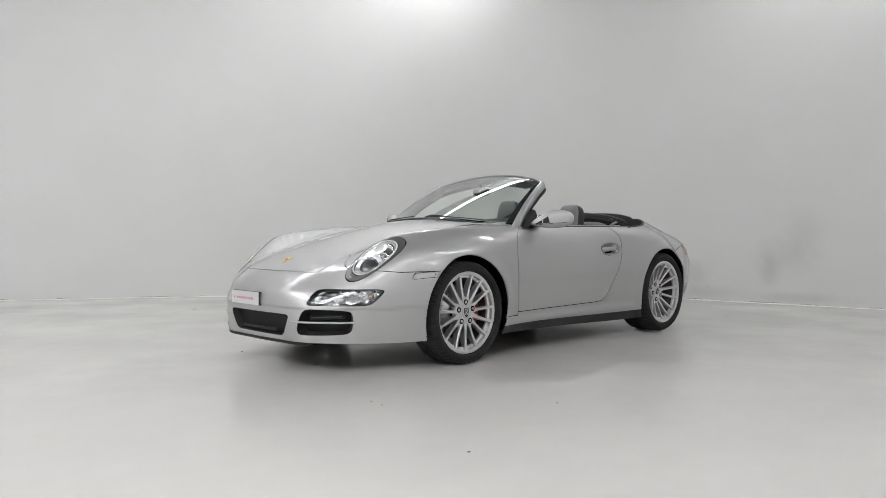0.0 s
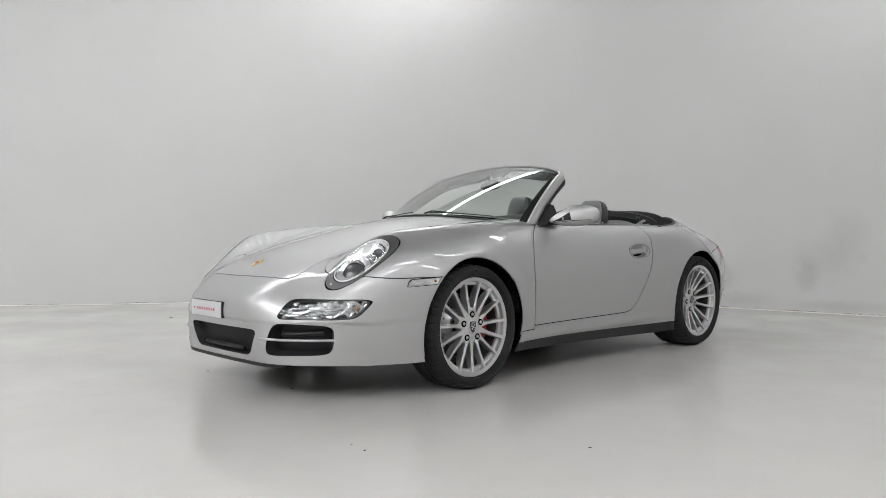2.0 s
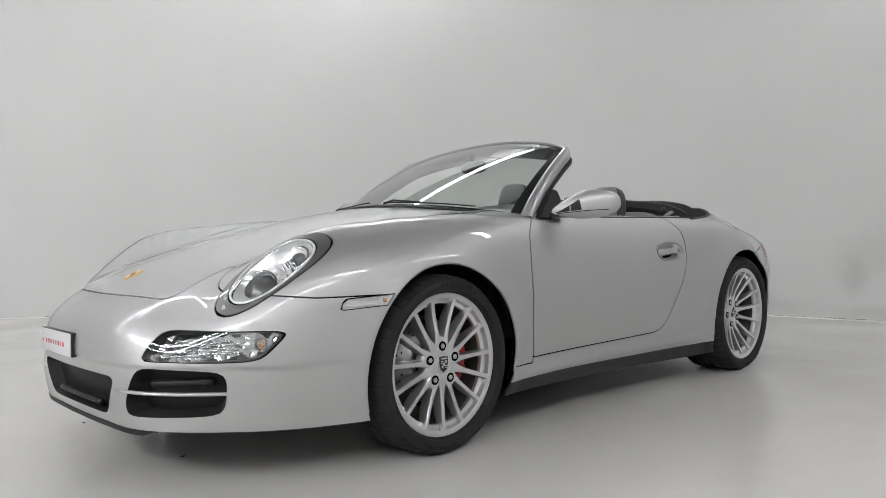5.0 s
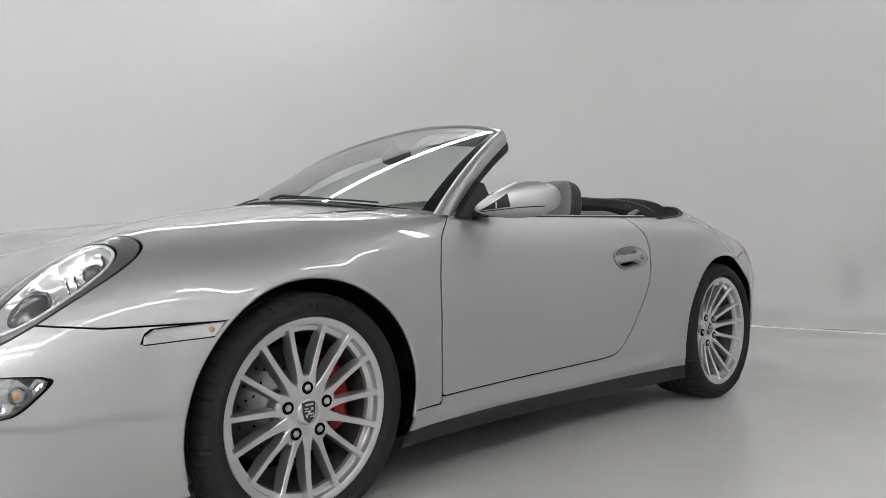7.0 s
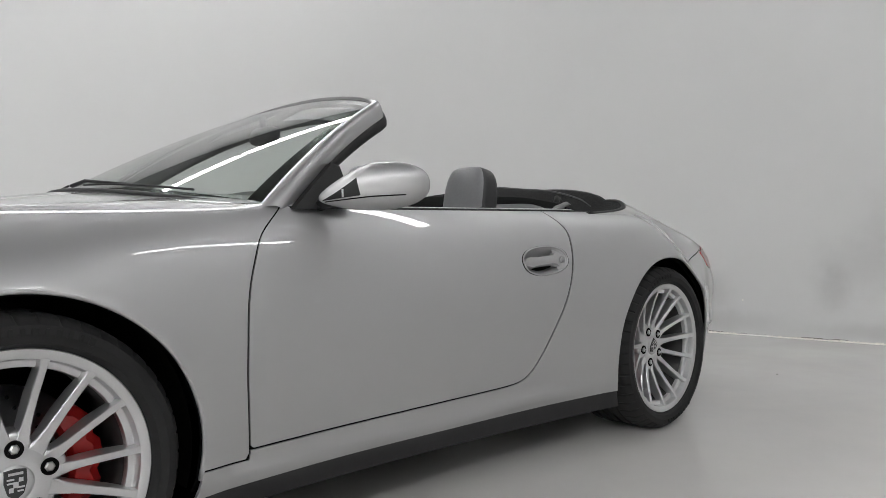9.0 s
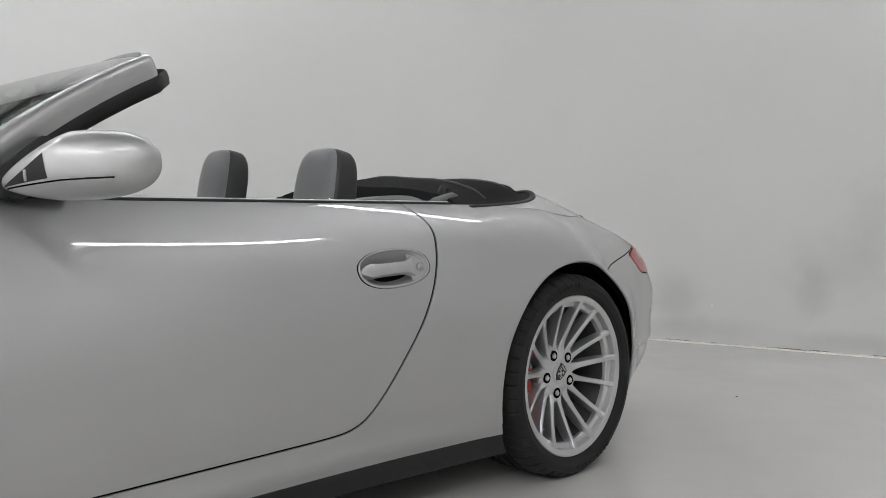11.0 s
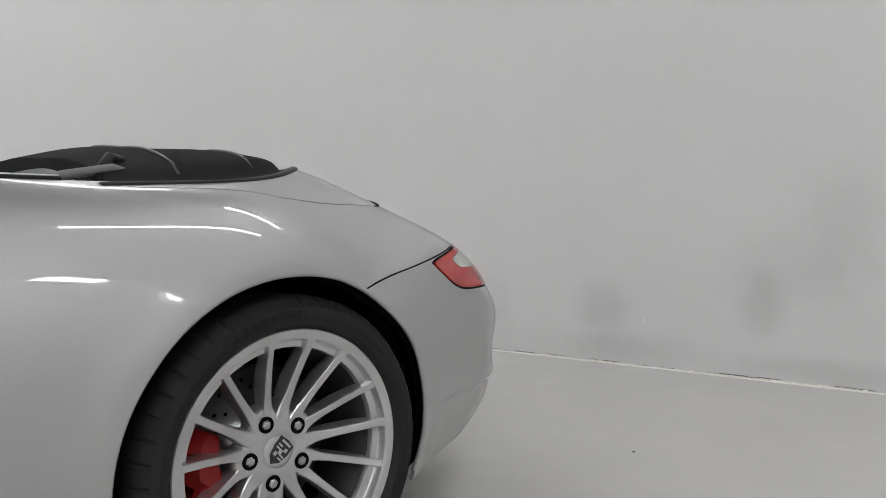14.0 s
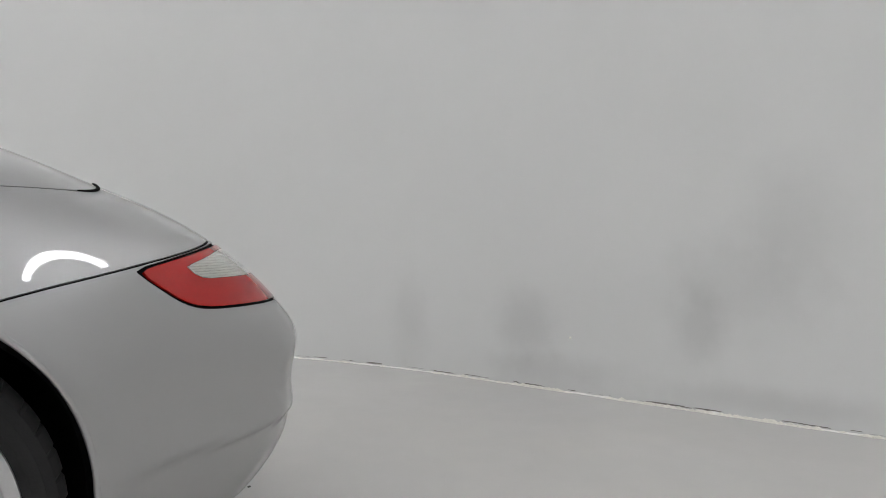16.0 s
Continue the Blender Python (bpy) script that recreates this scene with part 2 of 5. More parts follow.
def body_surface(nu=300, nv=320):
    """The whole skin, shot outwards from a capsule inside the car."""
    x0, x1, zc, cap = -0.42, 2.72, 0.46, 62
    phi = np.concatenate([np.linspace(-math.pi / 2 + 1e-3, 0, cap, endpoint=False), np.zeros(nu), np.linspace(0, math.pi / 2 - 1e-3, cap + 1)[1:]])
    xs = np.concatenate([np.full(cap, x0), np.linspace(x0, x1, nu), np.full(cap, x1)])
    th = np.linspace(0, 2 * math.pi, nv, endpoint=False) + math.pi / nv
    d = np.stack([np.sin(phi)[:, None] + 0 * th[None], np.cos(phi)[:, None] * np.sin(th)[None], np.cos(phi)[:, None] * np.cos(th)[None]], -1)
    o = np.stack([xs[:, None] + 0 * th[None], 0 * d[..., 1], np.full(d.shape[:2], zc)], -1)
    lo, hi = np.full(d.shape[:2], 0.05), np.full(d.shape[:2], 1.6)
    for _ in range(34):
        mid = (lo + hi) / 2
        out = field(o + d * mid[..., None]) > 0
        hi, lo = np.where(out, mid, hi), np.where(out, lo, mid)
    v = (o + d * lo[..., None]).reshape(-1, 3)
    rows = len(phi)
    faces = []
    for i in range(rows - 1):
        for j in range(nv):
            k = (j + 1) % nv
            faces.append((i * nv + j, (i + 1) * nv + j, (i + 1) * nv + k, i * nv + k))
    faces.append(tuple(range(nv))[::-1])
    faces.append(tuple((rows - 1) * nv + j for j in range(nv)))
    return v, faces


def split(v, faces, f):
    """Cut a mesh along f = 0. Returns the pieces where f < 0 and where f > 0, with one shared table of points."""
    val = f(v)
    inside, outside, extra, cut = [], [], [], {}
    sign = val < 0
    pts = list(v)

    def crossing(a, b):
        key = (a, b) if a < b else (b, a)
        if key not in cut:
            p, q, fp, fq = v[key[0]], v[key[1]], val[key[0]], val[key[1]]
            s = fp / (fp - fq)
            for _ in range(3):
                m = p + (q - p) * s
                fm = float(f(m[None])[0])
                if (fm < 0) == (fp < 0):
                    p, fp = m, fm
                else:
                    q, fq = m, fm
                s = fp / (fp - fq) if fp != fq else 0.5
            cut[key] = len(v) + len(extra)
            extra.append(p + (q - p) * s)
        return cut[key]

    for face in faces:
        s = [sign[i] for i in face]
        if all(s):
            inside.append(face)
        elif not any(s):
            outside.append(face)
        else:
            a, b = [], []
            for n, i in enumerate(face):
                j = face[(n + 1) % len(face)]
                (a if s[n] else b).append(i)
                if sign[i] != sign[j]:
                    c = crossing(i, j)
                    a.append(c)
                    b.append(c)
            if len(a) > 2:
                inside.append(tuple(a))
            if len(b) > 2:
                outside.append(tuple(b))
    v2 = np.concatenate([v, np.array(extra).reshape(-1, 3)]) if extra else v
    return v2, inside, outside


def normals_of(p):
    e = 1e-4
    g = np.stack([field(p + np.eye(3)[i] * e) - field(p - np.eye(3)[i] * e) for i in range(3)], -1)
    return g / np.maximum(np.linalg.norm(g, axis=-1, keepdims=True), 1e-9)


def panel(name, v, faces, mat, parent, label="", depth=0.008, shift=0.0):
    """A body panel: its outer skin, shifted along the normal, with a flange turned in round its rim."""
    used = sorted({i for f in faces for i in f})
    at = {i: n for n, i in enumerate(used)}
    p = v[used]
    n = normals_of(p)
    p = p + n * shift
    fs = [tuple(at[i] for i in f) for f in faces]
    edges = {(a, b) for f in fs for a, b in zip(f, f[1:] + f[:1])}
    rim = [(a, b) for a, b in edges if (b, a) not in edges]
    verts, nrm, extra = [tuple(q) for q in p], [tuple(q) for q in n], {}
    if depth:
        for i in sorted({i for e in rim for i in e}):
            extra[i] = len(verts)
            for d in (0.0, depth):
                verts.append(tuple(p[i] - n[i] * d))
                nrm.append((0.0, 0.0, 0.0))
        for a, b in sorted(rim):
            fs.append((extra[b], extra[a], extra[a] + 1, extra[b] + 1))
    ob = link(name, verts, fs, mat, parent, label)
    ob.data.normals_split_custom_set_from_vertices(nrm)
    return ob


# ---------------------------------------------------------------- the room
WALL = material("grey_wall_paint", (0.60, 0.60, 0.595), 0.85, 0, 0, 1.2, 0.03, 0.15)


def stained(m, spots):
    """Dirty smudges on the wall: soft cloudy patches round given places."""
    nt = m.node_tree
    p = nt.nodes["Principled BSDF"]
    base = p.inputs["Base Color"].links[0].from_socket
    geo = nt.nodes.new("ShaderNodeNewGeometry")
    cloud = nt.nodes.new("ShaderNodeTexNoise")
    cloud.inputs["Scale"].default_value = 7.0
    cloud.inputs["Detail"].default_value = 5
    nt.links.new(geo.outputs["Position"], cloud.inputs["Vector"])
    for (x, y, z), (sx, sz), deep in spots:
        mp = nt.nodes.new("ShaderNodeMapping")
        mp.vector_type = "TEXTURE"
        mp.inputs["Location"].default_value = (x, y, z)
        mp.inputs["Scale"].default_value = (sx, sx, sz)
        nt.links.new(geo.outputs["Position"], mp.inputs["Vector"])
        ln = nt.nodes.new("ShaderNodeVectorMath")
        ln.operation = "LENGTH"
        nt.links.new(mp.outputs[0], ln.inputs[0])
        add = nt.nodes.new("ShaderNodeMath")
        add.operation = "MULTIPLY_ADD"
        nt.links.new(cloud.outputs["Fac"], add.inputs[0])
        add.inputs[1].default_value = 0.8
        nt.links.new(ln.outputs["Value"], add.inputs[2])
        ramp = nt.nodes.new("ShaderNodeMapRange")
        ramp.interpolation_type = "SMOOTHERSTEP"
        ramp.inputs["From Min"].default_value = 0.35
        ramp.inputs["From Max"].default_value = 1.75
        ramp.inputs["To Min"].default_value = deep
        ramp.inputs["To Max"].default_value = 0.0
        nt.links.new(add.outputs[0], ramp.inputs["Value"])
        mix = nt.nodes.new("ShaderNodeMix")
        mix.data_type = "RGBA"
        nt.links.new(ramp.outputs[0], mix.inputs[0])
        nt.links.new(base, mix.inputs[6])
        mix.inputs[7].default_value = (0.20, 0.20, 0.20, 1)
        base = mix.outputs[2]
    nt.links.new(base, p.inputs["Base Color"])


stained(WALL, [((5.24, 0.32, 0.31), (0.20, 0.22), 0.20), ((5.37, -0.53, 0.37), (0.15, 0.22), 0.21), ((5.42, -0.90, 0.80), (0.24, 0.34), 0.13), ((5.10, 1.06, 0.28), (0.16, 0.30), 0.12), ((5.40, -0.70, 0.55), (0.40, 0.25), 0.14), ((5.25, 0.2, 0.10), (0.5, 0.10), 0.18), ((5.40, -0.9, 0.08), (0.6, 0.08), 0.20)])
FLOOR = material("grey_epoxy_floor", (0.585, 0.575, 0.56), 0.20, 0, 0, 1.1, 0.05)


def worn_floor(m):
    """Uneven gloss, a faint ripple and pale cream patches in the epoxy."""
    nt = m.node_tree
    p = nt.nodes["Principled BSDF"]
    base = p.inputs["Base Color"].links[0].from_socket
    geo = nt.nodes.new("ShaderNodeNewGeometry")

    def cloud(scale, detail, low, high, stretch=(1, 1, 1)):
        mp = nt.nodes.new("ShaderNodeMapping")
        mp.inputs["Scale"].default_value = stretch
        nt.links.new(geo.outputs["Position"], mp.inputs["Vector"])
        n = nt.nodes.new("ShaderNodeTexNoise")
        n.inputs["Scale"].default_value = scale
        n.inputs["Detail"].default_value = detail
        nt.links.new(mp.outputs[0], n.inputs["Vector"])
        r = nt.nodes.new("ShaderNodeMapRange")
        r.inputs["From Min"].default_value = 0.35
        r.inputs["From Max"].default_value = 0.68
        r.inputs["To Min"].default_value = low
        r.inputs["To Max"].default_value = high
        nt.links.new(n.outputs["Fac"], r.inputs["Value"])
        return n, r

    _, gloss = cloud(0.9, 3, 0.15, 0.25)
    nt.links.new(gloss.outputs[0], p.inputs["Roughness"])
    for scale, detail, most, tone in ((1.3, 4, 0.35, (0.62, 0.60, 0.555, 1)), (6.0, 4, 0.16, (0.50, 0.49, 0.48, 1))):
        _, fac = cloud(scale, detail, 0.0, most)
        mix = nt.nodes.new("ShaderNodeMix")
        mix.data_type = "RGBA"
        nt.links.new(fac.outputs[0], mix.inputs[0])
        nt.links.new(base, mix.inputs[6])
        mix.inputs[7].default_value = tone
        base = mix.outputs[2]
    nt.links.new(base, p.inputs["Base Color"])
    ripple, _ = cloud(14.0, 5, 0, 1)
    b = nt.nodes.new("ShaderNodeBump")
    b.inputs["Strength"].default_value = 0.035
    b.inputs["Distance"].default_value = 0.004
    nt.links.new(ripple.outputs["Fac"], b.inputs["Height"])
    nt.links.new(b.outputs[0], p.inputs["Normal"])


worn_floor(FLOOR)
CEIL = material("dark_ceiling", (0.11, 0.11, 0.112), 0.9, 0, 0, 2.0, 0.1)

CORNER = Vector((4.892, 2.617, 0))
REAR_END = Vector((6.125, -5.6, 0))
LEFT_END = Vector((-6.6, 9.742, 0))
FRONT_END = Vector((-11.0, -1.5, 0))
NEAR_END = Vector((-7.0, -8.5, 0))


def slab(name, a, b, z0, z1, thick, mat):
    d = (b - a).normalized()
    out = Vector((d.y, -d.x, 0)) * thick
    bm = bmesh.new()
    lower = [bm.verts.new(q + Vector((0, 0, z0))) for q in (a, b, b + out, a + out)]
    upper = [bm.verts.new(q + Vector((0, 0, z1))) for q in (a, b, b + out, a + out)]
    bm.faces.new(lower)
    bm.faces.new(upper)
    for i in range(4):
        j = (i + 1) % 4
        bm.faces.new((lower[i], lower[j], upper[j], upper[i]))
    return part(name, bm, mat, None, smooth=False)


# the rear wall bends round into the left one
TANGENT = 2.0
d_rear, d_left = (REAR_END - CORNER).normalized(), (LEFT_END - CORNER).normalized()
bend = [REAR_END]
for i in range(25):
    t = i / 24
    bend.append((CORNER + d_rear * TANGENT) * (1 - t) ** 2 + CORNER * 2 * t * (1 - t) + (CORNER + d_left * TANGENT) * t * t)
bend.append(LEFT_END)
bm = bmesh.new()
rings = []
for i, q in enumerate(bend):
    d = (bend[min(i + 1, len(bend) - 1)] - bend[max(i - 1, 0)]).normalized()
    out = Vector((d.y, -d.x, 0)) * 0.2
    rings.append([bm.verts.new(v) for v in (q, q + Vector((0, 0, CEILING)), q + out + Vector((0, 0, CEILING)), q + out)])
for p, q in zip(rings, rings[1:]):
    for i in range(4):
        bm.faces.new((p[i], p[(i + 1) % 4], q[(i + 1) % 4], q[i]))
wall = part("wall_rear", bm, WALL, None)
tagged(wall, "plain grey painted wall bending round a wide curve", "wall", kind="structure")
corners = [REAR_END, CORNER, LEFT_END, FRONT_END, NEAR_END]
for i, nm in ((2, "wall_far_end"), (3, "wall_front"), (4, "wall_near")):
    w = slab(nm, corners[(i + 1) % 5], corners[i], 0, CEILING, 0.2, WALL)
    tagged(w, "plain grey painted wall", "wall", kind="structure")


def sheet(name, z0, z1, mat):
    bm = bmesh.new()
    low = [bm.verts.new(c + Vector((0, 0, z0))) for c in corners]
    high = [bm.verts.new(c + Vector((0, 0, z1))) for c in corners]
    bm.faces.new(low)
    bm.faces.new(high)
    for i in range(5):
        j = (i + 1) % 5
        bm.faces.new((low[i], low[j], high[j], high[i]))
    return part(name, bm, mat, None, smooth=False)


floor = sheet("floor", -0.15, 0.0, FLOOR)
tagged(floor, "glossy light grey epoxy floor with fine stains", "floor", kind="structure")
ceiling = sheet("ceiling", CEILING, CEILING + 0.15, CEIL)
tagged(ceiling, "plain dark grey ceiling", "ceiling", kind="structure")

LED = bpy.data.materials.new("led_tube")
LED.use_nodes = True
e = LED.node_tree.nodes["Principled BSDF"]
e.inputs["Base Color"].default_value = (0.9, 0.9, 0.9, 1)
e.inputs["Emission Color"].default_value = (0.975, 0.98, 0.992, 1)
e.inputs["Emission Strength"].default_value = TUBE_POWER


def ceiling_lamp(x, y, turn=0, length=1.45, wide=0.14):
    top = empty("ceiling_light", (x, y, CEILING - 0.09))
    top.rotation_euler.z = radians(turn)
    part("housing", box_bm((length, wide + 0.02, 0.05), (0, 0, 0.05), 0.008), WHITE_METAL, top)
    part("diffuser", box_bm((length - 0.03, wide, 0.035), (0, 0, 0.008), 0.01), LED, top)
    tagged(top, "long white tube lamp under the ceiling, out of view", "ceiling light", "rows of tube lamps")
    return top


WHITE_METAL = material("white_metal", (0.8, 0.8, 0.8), 0.4)
# rows along the floor, two slanting lamps, one row beside the left wall and two across the front
for y, x0, n, wide in ((2.8, -2.3, 2, 0.10), (2.8, 0.7, 3, 0.17), (-4.2, 0.7, 1, 0.22), (-5.5, -5.3, 4, 0.27)):
    for i in range(n):
        ceiling_lamp(x0 + 1.5 * i, y, 0, 1.47, wide)
for x in (2.75, 3.80):
    ceiling_lamp(x, -2.7, 0, 1.02, 0.10)
ceiling_lamp(4.5, -1.2, -50, 1.5, 0.17)
ceiling_lamp(2.2, -5.8, -50, 0.8, 0.20)
# unseen row, added to lift the brightness of the left wall
for shift in (1.9,):
    for i in range(4):
        ceiling_lamp(-5.0 + 1.6 * i - 0.53 * shift, 7.1 - 0.99 * i - 0.85 * shift, -31.8)
# both front rows are unseen, added to brighten the bumper and the floor there
for x in (-8.0, -6.6):
    for i in range(6):
        ceiling_lamp(x, -5.0 + 1.5 * i, 90, 1.47, 0.37)

# crumbling paint and filler along the foot of the rear wall
CHIP = material("cream_filler", (0.78, 0.76, 0.70), 0.8, 0, 0, 40, 0.25)
GAP = material("pale_joint", (0.84, 0.83, 0.80), 0.9, 0, 0, 30, 0.18)
foot = []
for i in range(len(bend) - 1):
    steps = 90 if i == 0 else (60 if i == len(bend) - 2 else 4)
    for k in range(steps):
        foot.append(bend[i].lerp(bend[i + 1], k / steps))
verts, faces = [], []
for i, q in enumerate(foot):
    d = (foot[min(i + 1, len(foot) - 1)] - foot[max(i - 1, 0)]).normalized()
    inn = Vector((-d.y, d.x, 0))
    h = 0.007 + 0.009 * noise.noise(Vector((i * 0.7, 0, 0)))
    verts += [q + inn * 0.003 + Vector((0, 0, max(h, 0.002))), q + inn * (0.008 + 0.004 * noise.noise(Vector((i * 0.9, 5, 0)))) + Vector((0, 0, 0.001))]
for i in range(len(foot) - 1):
    faces.append((2 * i, 2 * i + 1, 2 * i + 3, 2 * i + 2))
joint = link("wall_joint", verts, faces, GAP)
tagged(joint, "thin chipped pale joint between wall and floor", "joint", kind="structure")
rng = random.Random(4)
verts, faces = [], []
total = [0.0]
for p, q in zip(foot, foot[1:]):
    total.append(total[-1] + (q - p).length)
for n in range(520):
    s = rng.uniform(3.0, total[-1] - 4.0)
    if n < 190:
        s = rng.gauss((5.95, 5.28, 4.88)[n % 3], 0.10 if n % 4 else 0.5)
    i = max(k for k in range(len(total)) if total[k] <= s)
    i = min(i, len(foot) - 2)
    d = (foot[i + 1] - foot[i]).normalized()
    inn = Vector((-d.y, d.x, 0))
    c = foot[i] + d * (s - total[i]) + inn * rng.uniform(0.004, 0.014)
    big = 1.5 if n < 190 else 1.0
    ln, wd, ht = rng.uniform(0.004, 0.030) * big, rng.uniform(0.003, 0.009), rng.uniform(0.003, 0.011) * big
    b0 = len(verts)
    for k in range(6):
        a = k * math.pi / 3 + rng.uniform(-0.3, 0.3)
        verts.append(c + d * (ln * math.cos(a)) + inn * (wd * math.sin(a)) + Vector((0, 0, 0.0008)))
    verts.append(c + d * rng.uniform(-0.3, 0.3) * ln + Vector((0, 0, ht)))
    for k in range(6):
        faces.append((b0 + k, b0 + (k + 1) % 6, b0 + 6))
chips = link("paint_chips", verts, faces, CHIP, smooth=False)
tagged(chips, "crumbs of cream paint and filler along the wall", "debris", kind="stuff")

# small specks on the floor
SPECK = material("dark_grit", (0.05, 0.045, 0.04), 0.9)
for n, (x, y, r) in enumerate(((3.818, -0.751, 0.006), (-1.11, -1.33, 0.006), (-1.10, -1.24, 0.004), (-0.483, -1.89, 0.005), (-0.68, -0.19, 0.008), (-0.75, 0.59, 0.007), (0.373, 3.53, 0.014), (-1.377, -2.149, 0.006), (3.44, -0.08, 0.006))):
    bm = bmesh.new()
    bmesh.ops.create_icosphere(bm, subdivisions=2, radius=r)
    for v in bm.verts:
        v.co *= 1 + 0.5 * noise.noise(v.co * 90 + Vector((n, 0, 0)))
        v.co.z = max(v.co.z * 0.25 + r * 0.1, 0.0003)
        v.co.x *= 1.5
    o = part("floor_speck", bm, SPECK, None)
    o.location = (x, y, 0)
    o.rotation_euler.z = n * 0.9
    tagged(o, "tiny dark crumb lying on the grey floor", "debris", "crumbs on the floor")

# a dark dirt line in the joint, and two small marks on the rear wall
DIRT = material("grey_dirt", (0.16, 0.15, 0.14), 0.9, 0, 0, 40, 0.3)
rng = random.Random(9)
verts, faces = [], []
for n in range(150):
    s = rng.uniform(2.5, total[-1] - 4.0)
    i = min(max(k for k in range(len(total)) if total[k] <= s), len(foot) - 2)
    d = (foot[i + 1] - foot[i]).normalized()
    inn = Vector((-d.y, d.x, 0))
    c = foot[i] + d * (s - total[i])
    ln, wd = rng.uniform(0.01, 0.07), rng.uniform(0.001, 0.004)
    b0 = len(verts)
    lift = rng.uniform(0.010, 0.016)
    for a, o, z in ((-1, 0.0045, lift), (1, 0.0045, lift), (0.8, 0.004, lift + wd), (-0.7, 0.004, lift + wd)):
        verts.append(c + d * (a * ln) + inn * o + Vector((0, 0, z)))
    faces.append((b0, b0 + 1, b0 + 2, b0 + 3))
dirt = link("dirt_line", verts, faces, DIRT, smooth=False)
tagged(dirt, "dark dirt caught along the foot of the wall", "dirt", kind="stuff")
for x, y, z, r in ((5.270, 0.074, 0.268, 0.006), (5.001, 1.513, 0.394, 0.004)):
    bm = bmesh.new()
    bmesh.ops.create_icosphere(bm, subdivisions=2, radius=r)
    for v in bm.verts:
        v.co *= 1 + 0.4 * noise.noise(v.co * 120)
    o = part("wall_chip", bm, CHIP, None)
    o.location = (x, y, z)
    tagged(o, "tiny pale chip stuck on the grey wall", "paint chip", "chips on the wall")

# ---------------------------------------------------------------- the car: skin and panels
car = empty("car")
tagged(car, "silver two-door convertible sports car with its black top folded", "car")
V, SKIN = body_surface()
WHEELS = ((0.0, 0.32, 0.366), (AXLE_R, 0.327, 0.366))


STRIPS = []


def cut(faces, f, gap=0.0):
    """Part a region of the skin along f = 0, leaving a gap: the piece inside, and the rest."""
    global V
    V, a, rest = split(V, faces, lambda p: f(p) + gap)
    if gap:
        V, strip, rest = split(V, rest, lambda p: f(p) - gap)
        STRIPS.extend(strip)
    return a, rest


def smax(*fs, k=0.012):
    m = np.maximum.reduce(fs)
    return m + k * np.log(sum(np.exp((f - m) / k) for f in fs))


def arch(cx, cz, r):
    return lambda p: np.where(np.abs(p[:, 1]) > 0.45, np.hypot(p[:, 0] - cx, p[:, 2] - cz) - r, 1.0)


for w in WHEELS:
    _, SKIN = cut(SKIN, arch(*w))


def belt_z(x):
    return 0.856 + 0.010 * (np.asarray(x) - 0.65)


def opening(p):
    """The cockpit and the well of the folded top."""
    x, y, z = p[:, 0], np.abs(p[:, 1]), p[:, 2]
    e = np.maximum(np.abs((x - 1.6) / 1.1) ** 3.4 + (y / 0.735) ** 3.4, 1e-9) ** (1 / 3.4) - 1
    return np.maximum(np.maximum(e, 0.40 + 0.46 * y * y - x), belt_z(x) - z)


_, SKIN = cut(SKIN, opening)

low_edge = spl([-1.1, -0.8, -0.35, 0.0, 0.36, 2.0, 2.4, 2.7, 3.1, 3.5], [0.186, 0.182, 0.176, 0.19, 0.206, 0.200, 0.205, 0.190, 0.200, 0.215])
LOWER, SKIN = cut(SKIN, lambda p: p[:, 2] - low_edge(p[:, 0]), 0.001)
lowest = spl([-1.1, -0.35, 0.36, 1.2, 1.9, 2.4, 3.0, 3.4], [0.168, 0.165, 0.155, 0.142, 0.130, 0.15, 0.155, 0.165])
_, LOWER = cut(LOWER, lambda p: p[:, 2] - lowest(p[:, 0]))
_, LIP = cut([f for f in LOWER if V[f[0]][0] < -0.3], lambda p: p[:, 2] - low_edge(p[:, 0]) + 0.022 * smooth01(0.50 - np.abs(p[:, 1]), 0.0, 0.10))
SHELL = list(SKIN)  # for the dark inner shell, less the lamp and air openings

# headlamps: an outer trim ring and a clear oval cover
LAMP_N, LAMP_1, LAMP_2 = np.array([-0.540, -0.425, 0.726]), np.array([0.841, -0.236, 0.487]), np.array([-0.036, 0.874, 0.484])
LAMP_C = np.array([-0.582, -0.667, 0.683])


def lamp_oval(a, b, tilt, du, dv, side, power=2.2):
    flip = np.array([1, -side, 1])

    def f(p):
        d = p * flip - LAMP_C
        u, v, w = d @ LAMP_1 - du, d @ LAMP_2 - dv, d @ LAMP_N
        c, s = math.cos(tilt), math.sin(tilt)
        u, v = u * c + v * s, -u * s + v * c
        e = (np.abs(u / a) ** power + np.abs(v / b) ** power + 1e-9) ** (1 / power) - 1
        return np.maximum(e * b, np.abs(w) - 0.12)

    return f


PIECES = {}
for side in (-1, 1):
    ring, SKIN = cut(SKIN, lamp_oval(0.222, 0.092, 0.09, -0.008, 0.010, side), 0.0018)
    cover, ring = cut(ring, lamp_oval(0.166, 0.080, 0.12, -0.012, 0.010, side), 0.0022)
    _, SHELL = cut(SHELL, lamp_oval(0.166, 0.080, 0.12, -0.012, 0.010, side))
    PIECES["lamp", side] = ring, cover


def half_plane(a, b):
    """Positive on the left of the line from a to b, in metres."""
    (x0, z0), (x1, z1) = a, b
    n = math.hypot(x1 - x0, z1 - z0)
    return lambda s, z: ((x0 - x1) * (z - z0) + (z1 - z0) * (s - x0)) / -n


